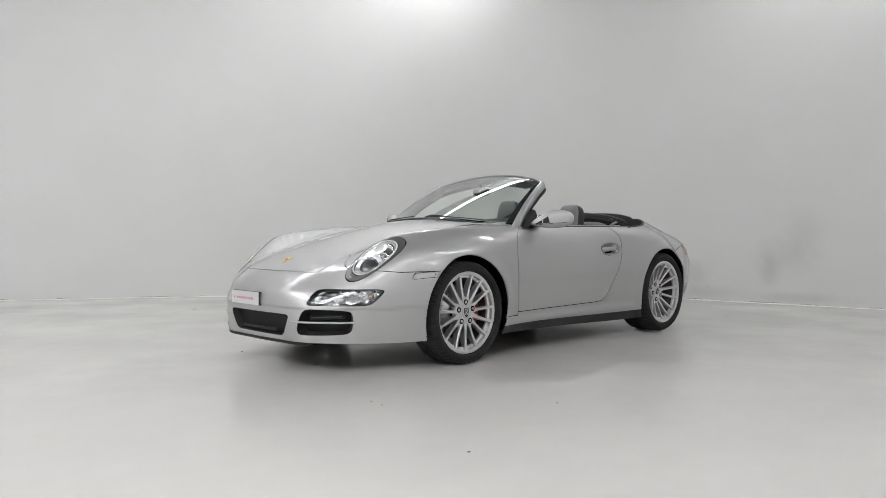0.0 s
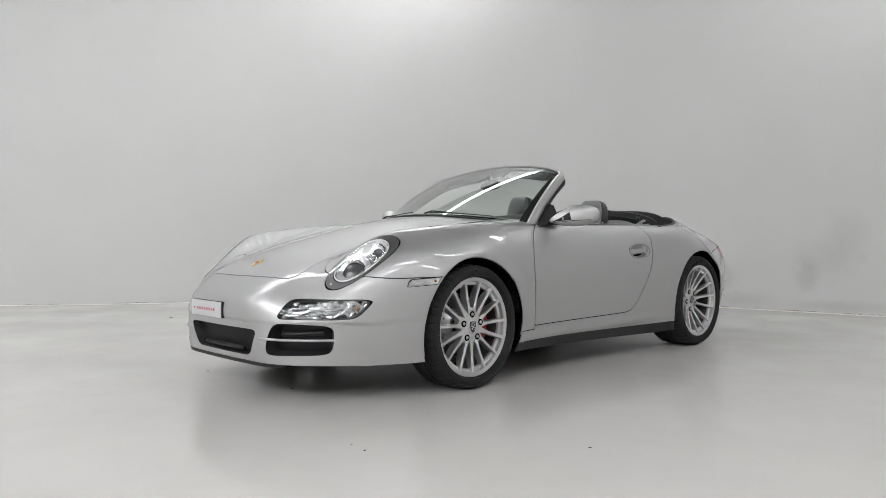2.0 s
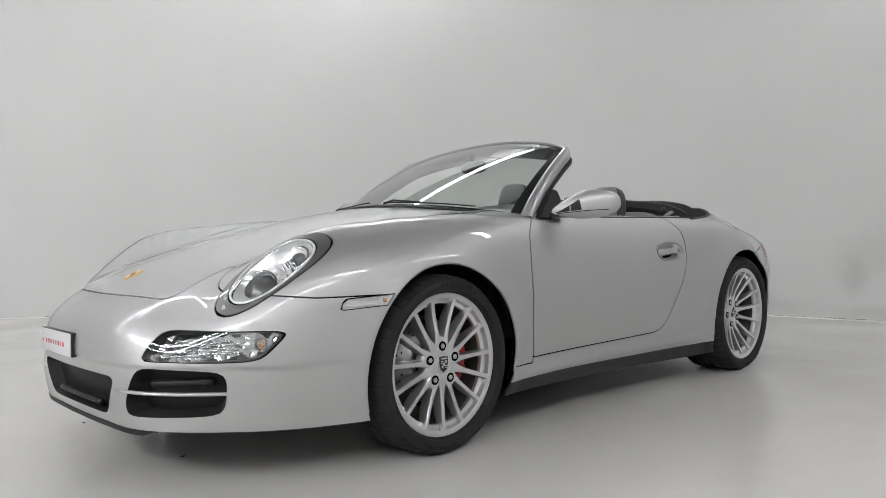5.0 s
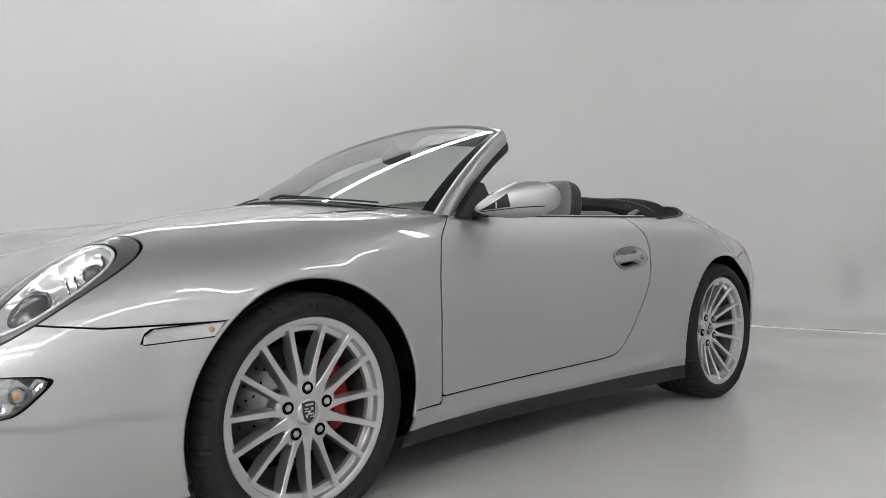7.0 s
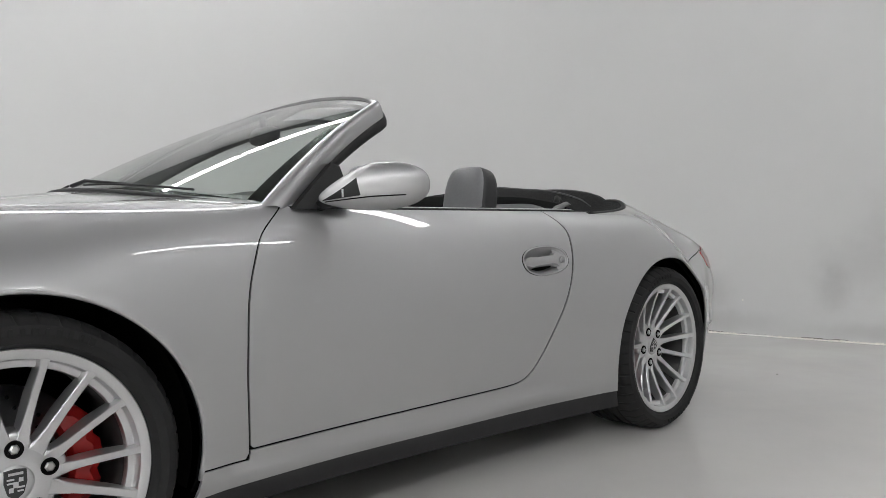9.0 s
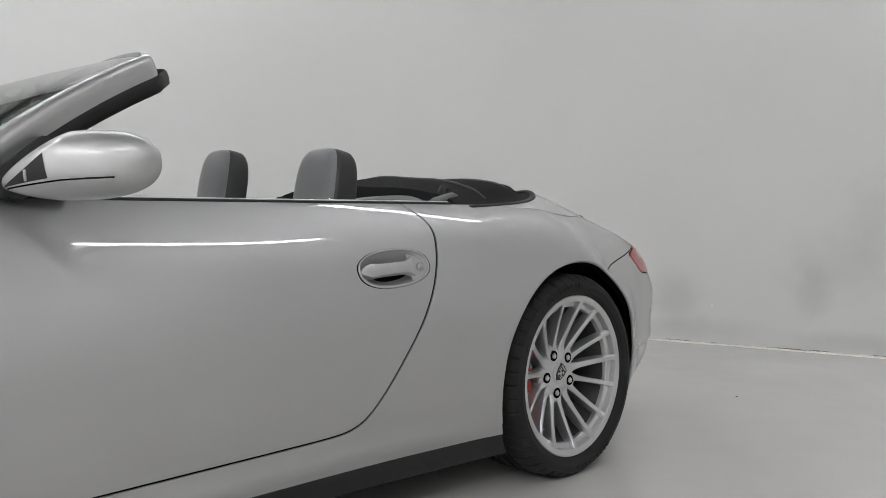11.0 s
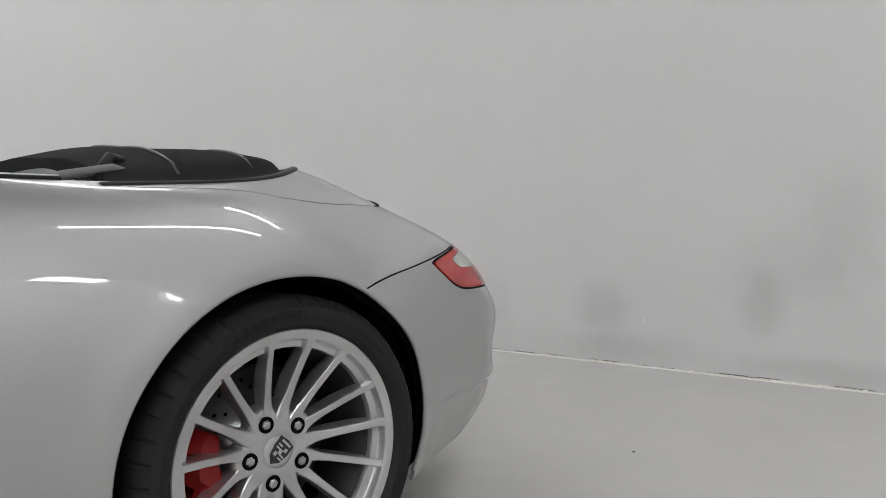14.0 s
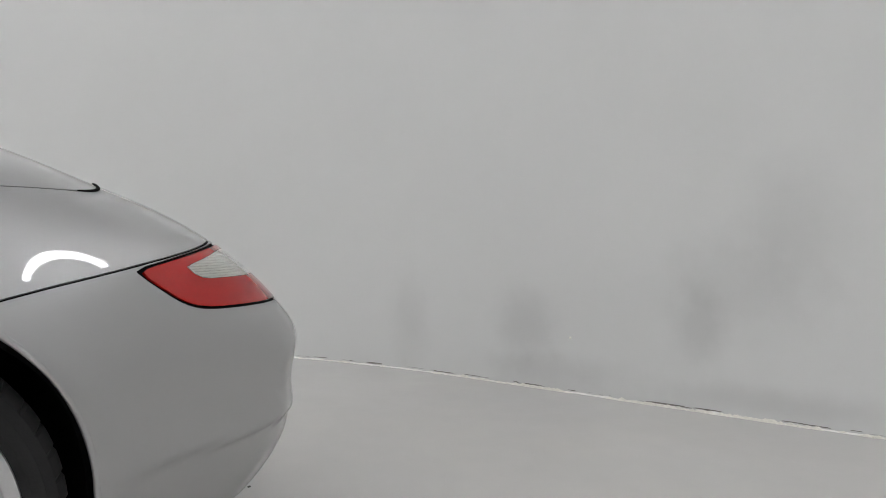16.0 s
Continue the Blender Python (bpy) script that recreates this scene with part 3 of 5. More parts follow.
def poly_region(corners, horizontal, k, side, limit):
    """A rounded convex outline in (horizontal, z), given anticlockwise."""
    lines = [half_plane(corners[i], corners[(i + 1) % len(corners)]) for i in range(len(corners))]

    def f(p):
        s = np.abs(p[:, 1]) if horizontal == "y" else p[:, 0]
        e = smax(*[-l(s, p[:, 2]) * -1 for l in lines], k=k)
        e = np.maximum(e, limit(p))
        return np.where(p[:, 1] * side > 0, e, 1.0) if side else e

    return f


def turned(corners):
    """Half planes positive outside, whichever way the corners run."""
    area = sum(a[0] * b[1] - b[0] * a[1] for a, b in zip(corners, corners[1:] + corners[:1]))
    return corners if area < 0 else corners[::-1]


in_front = lambda p: p[:, 0] + 0.3
at_back = lambda p: 2.7 - p[:, 0]
FOG = turned([(0.450, 0.408), (0.476, 0.488), (0.768, 0.487), (0.732, 0.409)])
DUCT = turned([(0.378, 0.226), (0.424, 0.382), (0.672, 0.374), (0.652, 0.234)])
MARKER = turned([(-0.452, 0.546), (-0.436, 0.581), (-0.240, 0.592), (-0.272, 0.556)])
TAIL = turned([(2.800, 0.697), (3.022, 0.742), (3.50, 0.72), (3.50, 0.616), (2.935, 0.620), (2.895, 0.632)])
REVERSE = turned([(2.905, 0.699), (3.03, 0.731), (3.50, 0.70), (3.50, 0.676), (2.945, 0.676)])
for side in (-1, 1):
    fog_shape = poly_region(FOG, "y", 0.011, side, in_front)
    fog = lambda p, shape=fog_shape: shape(p) - 0.007
    PIECES["fog", side], SKIN = cut(SKIN, fog, 0.0015)
    _, SHELL = cut(SHELL, fog)
    duct = poly_region(DUCT, "y", 0.017, side, in_front)
    PIECES["duct", side], SKIN = cut(SKIN, duct)
    _, SHELL = cut(SHELL, duct)
    PIECES["marker", side], SKIN = cut(SKIN, poly_region(MARKER, "x", 0.003, side, lambda p: np.abs(p[:, 0] + 0.35) - 0.2), 0.0015)
    tail, SKIN = cut(SKIN, poly_region(TAIL, "x", 0.006, side, lambda p: np.maximum(2.7 - p[:, 0], 0.40 - np.abs(p[:, 1]))), 0.0026)
    white, red = cut(tail, poly_region(REVERSE, "x", 0.004, side, at_back), 0.0004)
    PIECES["tail", side] = red, white


def grille(p):
    y, z = np.abs(p[:, 1]), p[:, 2]
    e = smax(z - 0.343, 0.212 - z, (y - 0.280 - 0.55 * (z - 0.25)) * 0.85, k=0.012)
    return np.maximum(e, in_front(p))


GRILLE, SKIN = cut(SKIN, grille)
_, SHELL = cut(SHELL, grille)



def handle_oval(side):
    def f(p):
        u, v = p[:, 0] - 1.655, p[:, 2] - 0.6935
        u, v = u * 0.996 + v * 0.09, -u * 0.09 + v * 0.996
        e = (np.abs(u / 0.112) ** 2.3 + np.abs(v / 0.046) ** 2.3 + 1e-9) ** (1 / 2.3) - 1
        return np.where(p[:, 1] * side > 0, e * 0.045, 1.0)

    return f


for side in (-1, 1):
    PIECES["handle", side], SKIN = cut(SKIN, handle_oval(side))

# panels
hood_half = spl([-0.9, -0.75, -0.6, -0.45, -0.2, 0.1, 0.35, 0.6], [0.40, 0.402, 0.405, 0.425, 0.495, 0.565, 0.62, 0.665])


def hood_line(p):
    x, y, z = p[:, 0], np.abs(p[:, 1]), p[:, 2]
    e = smax(y - hood_half(x), (-0.880 + 0.36 * y * y) - x, k=0.022)
    return np.maximum(np.maximum(e, x - 0.75), 0.5 - z)


def front_bumper_line(p):
    x, y, z = p[:, 0], np.abs(p[:, 1]), p[:, 2]
    edge = 0.589 + 0.085 * np.exp(-(((y - 0.43) / 0.07) ** 2)) + 0.10 * np.maximum(-0.52 - x, 0)
    return np.maximum(z - edge, x - 0.2)


door_front = spl([0.28, 0.42, 0.55, 0.676, 0.741, 0.796, 0.843, 0.90], [0.484, 0.476, 0.479, 0.505, 0.538, 0.58, 0.645, 0.73])
door_back = spl([0.25, 0.389, 0.527, 0.633, 0.758, 0.802, 0.84, 0.90], [1.480, 1.598, 1.702, 1.766, 1.818, 1.823, 1.80, 1.735])


def door_line(p):
    x, z = p[:, 0], p[:, 2]
    lower = smax((x - door_back(z)) * 0.8, 0.287 + 0.006 * x - z, k=0.024)
    return smax(door_front(z) - x, lower, k=0.003)


def lid_line(p):
    x, y, z = p[:, 0], np.abs(p[:, 1]), p[:, 2]
    e = smax(y - 0.745 + 0.31 * np.maximum(x - 2.4, 0), 2.02 - x, x - 2.880 + 0.12 * y * y, k=0.045)
    return np.maximum(e, 0.6 - z)


def rear_bumper_line(p):
    x, y, z = p[:, 0], p[:, 1], p[:, 2]
    return np.maximum(z - 0.647 - 0.19 * (np.minimum(x, 3.03) - 2.503), 2.3 - x)


G = 0.0025
HOOD, SKIN = cut(SKIN, hood_line, G)
BUMPER_F, SKIN = cut(SKIN, front_bumper_line, G)
LID, SKIN = cut(SKIN, lid_line, 0.0013)
BUMPER_R, SKIN = cut(SKIN, rear_bumper_line, 0.0018)
DOORS, SKIN = cut(SKIN, door_line, 0.0027)
FENDERS, SKIN = cut(SKIN, lambda p: np.maximum(p[:, 0] - door_front(p[:, 2]), 0.268 - p[:, 2]), G)


def sided(faces, side):
    return [f for f in faces if V[f[0]][1] * side > 0]


panel("hood", V, HOOD, PAINT, car, "smooth silver bonnet")
panel("front_bumper", V, BUMPER_F, PAINT, car, "silver front bumper with air intakes")
panel("tail_lid", V, LID, PAINT, car)
panel("rear_bumper", V, BUMPER_R, PAINT, car)
door = {}
for side in (-1, 1):
    panel("front_fender", V, sided(FENDERS, side), PAINT, car)
    door[side] = panel("door", V, sided(DOORS, side), PAINT, car, "closed silver door")
    panel("rear_quarter_panel", V, sided(SKIN, side), PAINT, car, "silver rear quarter running into the sill")
    sill = [f for f in sided(LOWER, side) if 0.3 < V[f[0]][0] < 2.1]
    panel("sill_trim", V, sill, BLACK, car, "black plastic sill strip", shift=-0.004)
panel("spoiler_lip", V, [f for f in LIP if abs(V[f[0]][1]) < 0.5], SEAL, car, "black rubber lip", shift=0.003)
panel("diffuser", V, [f for f in LOWER if V[f[0]][0] > 2.85], BLACK, car, "black lower edge", shift=-0.035)
panel("seam_backing", V, STRIPS, DARK, car, "dark seams between the panels", depth=0, shift=-0.004)
panel("inner_shell", V, SHELL, DARK, car, "dark sheet behind the panel gaps", depth=0, shift=-0.030)
link("underbody", [(-0.86, -0.42, 0.165), (-0.3, -0.72, 0.165), (2.0, -0.78, 0.15), (2.9, -0.7, 0.19), (3.25, -0.3, 0.21), (3.25, 0.3, 0.21), (2.9, 0.7, 0.19), (2.0, 0.78, 0.15), (-0.3, 0.72, 0.165), (-0.86, 0.42, 0.165)], [tuple(range(10))], DARK, car, smooth=False)

# wheel housings
for cx, cz, r in WHEELS:
    for side in (-1, 1):
        y0, y1 = (0.46, 0.82) if cx < 1 else (0.46, 0.85)
        vv, ff = lathe([(0.02, -y0), (r + 0.004, -y0), (r + 0.006, -y1 + 0.03)], 40, arc=(-0.28, math.pi + 0.28))
        o = link("wheel_housing", [(x, y * -side, z) for x, y, z in vv], ff, DARK, car)
        o.location = (cx, 0, cz)


# rolled edges of the wheel arches
for cx, cz, r in WHEELS:
    for side in (-1, 1):
        pts = []
        for a in np.linspace(-0.32, math.pi + 0.32, 60):
            x, z = cx + (r - 0.001) * math.cos(a), cz + (r - 0.001) * math.sin(a)
            lo, hi = 0.3, 1.2
            for _ in range(30):
                m = (lo + hi) / 2
                if field(np.array([[x, m, z]]))[0] > 0:
                    hi = m
                else:
                    lo = m
            if z > float(low_edge(x)) + 0.022:
                pts.append((x, side * (lo - 0.006), z))
        vv, ff = sweep(pts, 0.0062, 8)
        link("arch_lip", vv, ff, PAINT, car)


# ---------------------------------------------------------------- wheels
def wheel(width, tyre_r, lip_y, hub_y, letters):
    """A wheel round the y axis, its face towards -y; the barrel is the parent of tyre, spokes, hub, cap and bolts."""
    lip = 0.2585
    vv, ff = lathe([(lip - 0.004, lip_y + 0.012), (lip, lip_y + 0.006), (lip, lip_y), (lip - 0.003, lip_y - 0.003), (0.2405, lip_y - 0.001), (0.2365, lip_y + 0.002), (0.2345, lip_y + 0.010), (0.2330, lip_y + 0.021), (0.2310, lip_y + 0.023), (0.2190, lip_y + 0.025), (0.2175, lip_y + 0.028), (0.2170, lip_y + 0.040)], 96)
    top = link("wheel", vv, ff, ALLOY, car, "silver alloy wheel with fifteen thin spokes")
    top.data.set_sharp_from_angle(angle=radians(32))
    # the barrel behind the lip is coloured dark for the shade in there
    vv, ff = lathe([(0.2172, lip_y + 0.039), (0.216, lip_y + 0.09), (0.224, width / 2 - 0.01), (0.236, width / 2)], 72)
    link("barrel", vv, ff, SHADED_BARREL, top, "inner barrel, coloured dark for the shade inside the wheel")
    # tyre with shoulder notches
    w = width / 2 + 0.004
    out = -w
    prof = [(0.245, lip_y + 0.016), (0.2575, lip_y - 0.001), (0.268, out + 0.005), (0.285, out), (0.302, out + 0.005), (tyre_r - 0.012, out + 0.018), (tyre_r - 0.004, out + 0.032)]
    for g in (-0.045, -0.012, 0.022, 0.055):
        s = width / 0.235
        prof += [(tyre_r, (g - 0.006) * s), (tyre_r - 0.006, (g - 0.004) * s), (tyre_r - 0.006, (g + 0.004) * s), (tyre_r, (g + 0.006) * s)]
    prof += [(tyre_r - 0.004, w - 0.032), (tyre_r - 0.014, w - 0.016), (0.29, w), (0.245, w - 0.01)]
    steps = 384
    vv, ff = lathe(prof, steps)
    k = len(prof)
    for i in range(steps):
        if i % 8:
            continue
        for q in (5, 6, 7):
            x, y, z = vv[i * k + q]
            m = 0.992 if q > 5 else 0.994
            vv[i * k + q] = (x * m, y + (0.006 if q < 7 else 0), z * m)
    tyre = link("tyre", vv, ff, RUBBER, top, "black low-profile tyre")
    tyre.data.set_sharp_from_angle(angle=radians(28))
    # raised lettering on the side wall, as plain bars
    for base in (letters, letters + math.pi):
        bm = bmesh.new()
        rng = random.Random(int(base * 100))
        for n in range(9):
            a = base + (n - 4) * 0.074
            h = 0.015
            m = Matrix.Rotation(-a + math.pi / 2, 4, "Y") @ Matrix.Translation((0, out - 0.0002, 0.2895))
            bars = [((0, 0, 0), (rng.uniform(0.007, 0.015), 0.002, h))]
            for at, size in bars:
                b = box_bm(size, at, m=m)
                me = bpy.data.meshes.new("t")
                b.to_mesh(me)
                b.free()
                bm.from_mesh(me)
                bpy.data.meshes.remove(me)
        part("sidewall_lettering", bm, LETTER, top, "raised black bars on the side wall")
    # hub and cap
    vv, ff = lathe([(0.0, hub_y + 0.004), (0.030, hub_y + 0.004), (0.036, hub_y), (0.050, hub_y + 0.001), (0.066, hub_y + 0.002), (0.074, hub_y + 0.005), (0.081, hub_y + 0.014), (0.085, hub_y + 0.040), (0.0, hub_y + 0.06)], 60)
    link("hub", vv, ff, ALLOY, top)
    vv, ff = lathe([(0.0, hub_y - 0.004), (0.026, hub_y - 0.0032), (0.0345, hub_y - 0.0005), (0.0365, hub_y + 0.005)], 40)
    cap = link("hub_cap", vv, ff, ALLOY, top, "silver cap with a small dark shield")
    shield = [(-0.019, 0.026), (0, 0.029), (0.019, 0.026), (0.020, 0.004), (0.014, -0.018), (0, -0.029), (-0.014, -0.018), (-0.020, 0.004)]
    link("badge", [(x, hub_y - 0.0058, z) for x, z in shield] + [(x * 1.04, hub_y - 0.001, z * 1.04) for x, z in shield], [tuple(range(8))] + [(i, (i + 1) % 8, 8 + (i + 1) % 8, 8 + i) for i in range(8)], BADGE_DARK, cap, "dark shield badge", smooth=False)
    for dx, dz, w, h in ((0.0, 0.021, 0.026, 0.005), (-0.009, 0.011, 0.013, 0.0035), (-0.009, 0.004, 0.013, 0.0035), (0.009, -0.005, 0.013, 0.0035), (0.008, -0.012, 0.011, 0.0035), (0.009, 0.009, 0.008, 0.008), (-0.008, -0.009, 0.008, 0.009), (0.0, 0.0, 0.009, 0.011)):
        link("badge_field", [(dx + x * w / 2, hub_y - 0.0066, dz + z * h / 2) for x, z in ((-1, -1), (1, -1), (1, 1), (-1, 1))], [(0, 1, 2, 3)], ALLOY, cap, smooth=False)
    # spokes: five broad ones between the bolts, and five pairs that part outside each bolt
    single = ((0.045, 0.0, 0.020), (0.070, 0.0, 0.0165), (0.090, 0.0, 0.0125), (0.112, 0.0, 0.0100), (0.145, 0.0, 0.0088), (0.190, 0.0, 0.0084), (0.222, 0.0, 0.0082), (0.232, 0.0, 0.0092), (0.239, 0.0, 0.0125))
    pair = ((0.050, 0.0090, 0.015), (0.075, 0.0150, 0.0135), (0.092, 0.0185, 0.0112), (0.106, 0.0222, 0.0092), (0.130, 0.0287, 0.0082), (0.165, 0.0381, 0.0080), (0.200, 0.0474, 0.0078), (0.222, 0.0533, 0.0080), (0.232, 0.0560, 0.0105))
    for rows, flip, n0 in ((single, 1, 36), (pair, 1, 0), (pair, -1, 0)):
        bm = bmesh.new()
        rings = []
        for i, (r, off, hw) in enumerate(rows):
            t = min(max((r - 0.090) / 0.145, 0), 1)
            y = (hub_y + 0.002) * (1 - t) + (lip_y + 0.0005) * t + 0.004 * math.sin(math.pi * t)
            deep = 0.030 + 0.014 * math.sin(math.pi * min(1, t * 1.1))
            pts = ((-hw, y + 0.0022), (-hw * 0.80, y), (hw * 0.80, y), (hw, y + 0.0022), (hw * 1.22, y + deep), (-hw * 1.22, y + deep))
            rings.append([bm.verts.new((off * flip + x, yy, r)) for x, yy in pts])
        for p, q in zip(rings, rings[1:]):
            for i in range(6):
                bm.faces.new((p[i], p[(i + 1) % 6], q[(i + 1) % 6], q[i]))
        bm.faces.new(rings[0])
        bm.faces.new(rings[-1])
        first = None
        for n in range(5):
            if first is None:
                first = sp = part("spoke", bm, ALLOY, top, angle=30)
            else:
                sp = new("spoke", first.data)
                sp.parent = top
            sp.rotation_euler.y = radians(n0 + 72 * n)
    # bolts in dark sockets, each in a round boss that closes the crotch of its pair
    for n in range(5):
        a = math.pi / 2 + n * 2 * math.pi / 5
        x, z = 0.065 * math.cos(a), 0.065 * math.sin(a)
        vv, ff = lathe([(0.0165, hub_y + 0.020), (0.0165, hub_y + 0.0030), (0.0180, hub_y + 0.0024), (0.028, hub_y + 0.0034), (0.033, hub_y + 0.008), (0.036, hub_y + 0.017), (0.038, hub_y + 0.036)], 28)
        bs = link("bolt_boss", vv, ff, ALLOY, top)
        bs.location = (x, 0, z)
        vv, ff = lathe([(0.0, hub_y + 0.0008), (0.0140, hub_y + 0.0008), (0.0158, hub_y - 0.0012), (0.0170, hub_y - 0.0004), (0.0172, hub_y + 0.008)], 24)
        so = link("bolt_socket", vv, ff, DARK, top, "dark bolt recess")
        so.location = (x, 0, z)
        vv, ff = lathe([(0.0, hub_y - 0.0045), (0.0065, hub_y - 0.0045), (0.0095, hub_y - 0.002), (0.0105, hub_y + 0.003)], 6)
        bo = link("wheel_bolt", vv, ff, BOLT, so, smooth=False)
    vv, ff = sweep([(0.012, lip_y + 0.03, -0.222), (0.012, lip_y + 0.012, -0.205)], 0.003)
    link("valve", vv, ff, STEEL, top)
    return top


# silver barrel with the wheel's inner shade put into its colour
SHADED_BARREL = material("shaded_barrel", (0.10, 0.10, 0.10), 0.6, 0.5, 0, 30, 0.3)
LETTER = material("tyre_lettering", (0.0105, 0.0105, 0.0107), 0.72)
BOLT = material("bright_bolt", (0.52, 0.52, 0.52), 0.3, 0.9)
LETTER.node_tree.nodes["Principled BSDF"].inputs["Specular IOR Level"].default_value = 0.3
BADGE_DARK = material("badge_dark", (0.03, 0.03, 0.03), 0.35)
front_wheel = wheel(0.235, 0.3235, -0.092, -0.082, 1.40)
rear_wheel = wheel(0.280, 0.3265, -0.124, -0.064, 2.66)
front_wheel.matrix_basis = pose(0, -0.744, 0.3200, 0, 0, 0)
rear_wheel.matrix_basis = pose(AXLE_R, -0.756, 0.3240, 0, 47, 0)
for src, x, y, z in ((front_wheel, 0, 0.744, 0.32), (rear_wheel, AXLE_R, 0.756, 0.3240)):
    copy_thing(src, pose(x, y, z, 0, 20, 180))

# brakes
for cx, cz, y, r, turn in ((0.0, 0.32, 0.712, 0.168, 0.10), (AXLE_R, 0.3240, 0.738, 0.165, math.pi + 0.10)):
    for side in (-1, 1):
        vv, ff = lathe([(0.06, -0.03), (0.085, -0.03), (0.088, 0.0), (r, 0.0), (r, 0.028), (0.06, 0.028)], 64)
        disc = link("brake_disc", [(x, -side * yy, z) for x, yy, z in vv], ff, STEEL, car, "drilled steel brake disc")
        disc.location = (cx, side * y, cz)
        for n in range(48):
            a = n * 2 * math.pi / 48
            rr = (0.105, 0.125, 0.145)[n % 3]
            vv, ff = lathe([(0.0, -0.0008), (0.004, -0.0008), (0.0042, 0.001)], 8)
            h = link("disc_hole", [(x, -side * yy, z) for x, yy, z in vv], ff, DARK, disc)
            h.location = (rr * math.cos(a), 0, rr * math.sin(a))
        # caliper: a curved block over the disc's edge
        bm = bmesh.new()
        rings = []
        for i in range(13):
            t = i / 12
            a = turn + (t - 0.5) * (1.35 if cx < 1 else 1.0)
            e = 1 - abs(2 * t - 1) ** 6
            r0, r1 = 0.116 + 0.008 * (1 - e), 0.186 - 0.018 * (1 - e) - (0.012 if i in (4, 8) else 0)
            y0 = -0.052 - 0.010 * e - (0.006 if i in (3, 4, 8, 9) else 0)
            sec = ((r0, -0.01), (r0, y0 + 0.010), (r0 + 0.01, y0), (r1 - 0.022, y0 - 0.002), (r1, y0 + 0.016), (r1 + 0.004, 0.03), (r0, 0.03))
            rings.append([bm.verts.new((rr * math.cos(a), -side * yy, rr * math.sin(a))) for rr, yy in sec])
        for p, q in zip(rings, rings[1:]):
            for i in range(7):
                bm.faces.new((p[i], p[(i + 1) % 7], q[(i + 1) % 7], q[i]))
        bm.faces.new(rings[0])
        bm.faces.new(rings[-1])
        cal = part("brake_caliper", bm, RED, car, "red painted brake caliper")
        cal.location = (cx, side * y, cz)
        vv, ff = lathe([(0.0, -0.02), (0.075, -0.02), (0.08, 0.02), (0.07, 0.2)], 40)
        hubc = link("wheel_carrier", [(x, -side * yy, z) for x, yy, z in vv], ff, DARK, car)
        hubc.location = (cx, side * y, cz)


# ---------------------------------------------------------------- front details
def nose_point(y, z, out=0.0):
    """The skin of the nose at a given y and z."""
    lo, hi = -1.2, -0.2
    for _ in range(40):
        m = (lo + hi) / 2
        if field(np.array([[m, y, z]]))[0] > 0:
            lo = m
        else:
            hi = m
    p = np.array([[lo, y, z]])
    return Vector((p + normals_of(p) * out)[0])


def side_point(x, z, out=0.0, side=-1):
    lo, hi = 0.3, 1.2
    for _ in range(40):
        m = (lo + hi) / 2
        if field(np.array([[x, m, z]]))[0] > 0:
            hi = m
        else:
            lo = m
    p = np.array([[x, side * lo, z]])
    return Vector((p + normals_of(p) * out)[0])


def rim_wall(name, piece, depth, mat, parent, taper=0.0, label=""):
    """The inner walls of a hole: the rim of the piece that was cut away, pushed in."""
    edges = {(a, b) for f in piece for a, b in zip(f, f[1:] + f[:1])}
    rim = [(a, b) for a, b in edges if (b, a) not in edges]
    ids = sorted({i for e in rim for i in e})
    at = {i: n for n, i in enumerate(ids)}
    p = V[ids]
    n = normals_of(p)
    c = p.mean(0)
    q = p - n * depth + (c - p) * taper
    m = len(ids)
    return link(name, list(p) + list(q), [(at[b], at[a], m + at[a], m + at[b]) for a, b in rim], mat, parent, label)


def pushed(name, piece, mat, parent, depth, label="", bowl=None):
    used = sorted({i for f in piece for i in f})
    at = {i: n for n, i in enumerate(used)}
    p = V[used]
    d = depth if bowl is None else bowl(p)[:, None]
    q = p - normals_of(p) * d
    return link(name, q, [tuple(at[i] for i in f) for f in piece], mat, parent, label)


# body silver, darkened to stand for dark reflections on the headlamp ring
SHADED_PAINT = material("shaded_body_paint", (0.20, 0.20, 0.202), 0.40, 0.75, 1.0)
INTAKE = material("dark_intake_plastic", (0.012, 0.012, 0.013), 0.45, 0, 0, 50, 0.2, 0.1)
LENS_GREY = material("lamp_grey", (0.13, 0.13, 0.135), 0.25, 0.5)
INTAKE.node_tree.nodes["Principled BSDF"].inputs["Specular IOR Level"].default_value = 0.2
ORANGE = material("orange_bulb", (0.62, 0.26, 0.09), 0.3)
GOLD = material("gold_enamel", (0.62, 0.42, 0.10), 0.3, 0.8)
TAIL_RED = material("red_lens", (0.46, 0.010, 0.008), 0.15, 0, 0.3, 260, 0.12)
TAIL_WHITE = material("clear_ribbed_lens", (0.55, 0.54, 0.50), 0.16, 0.1, 1.0, 60, 0.15)

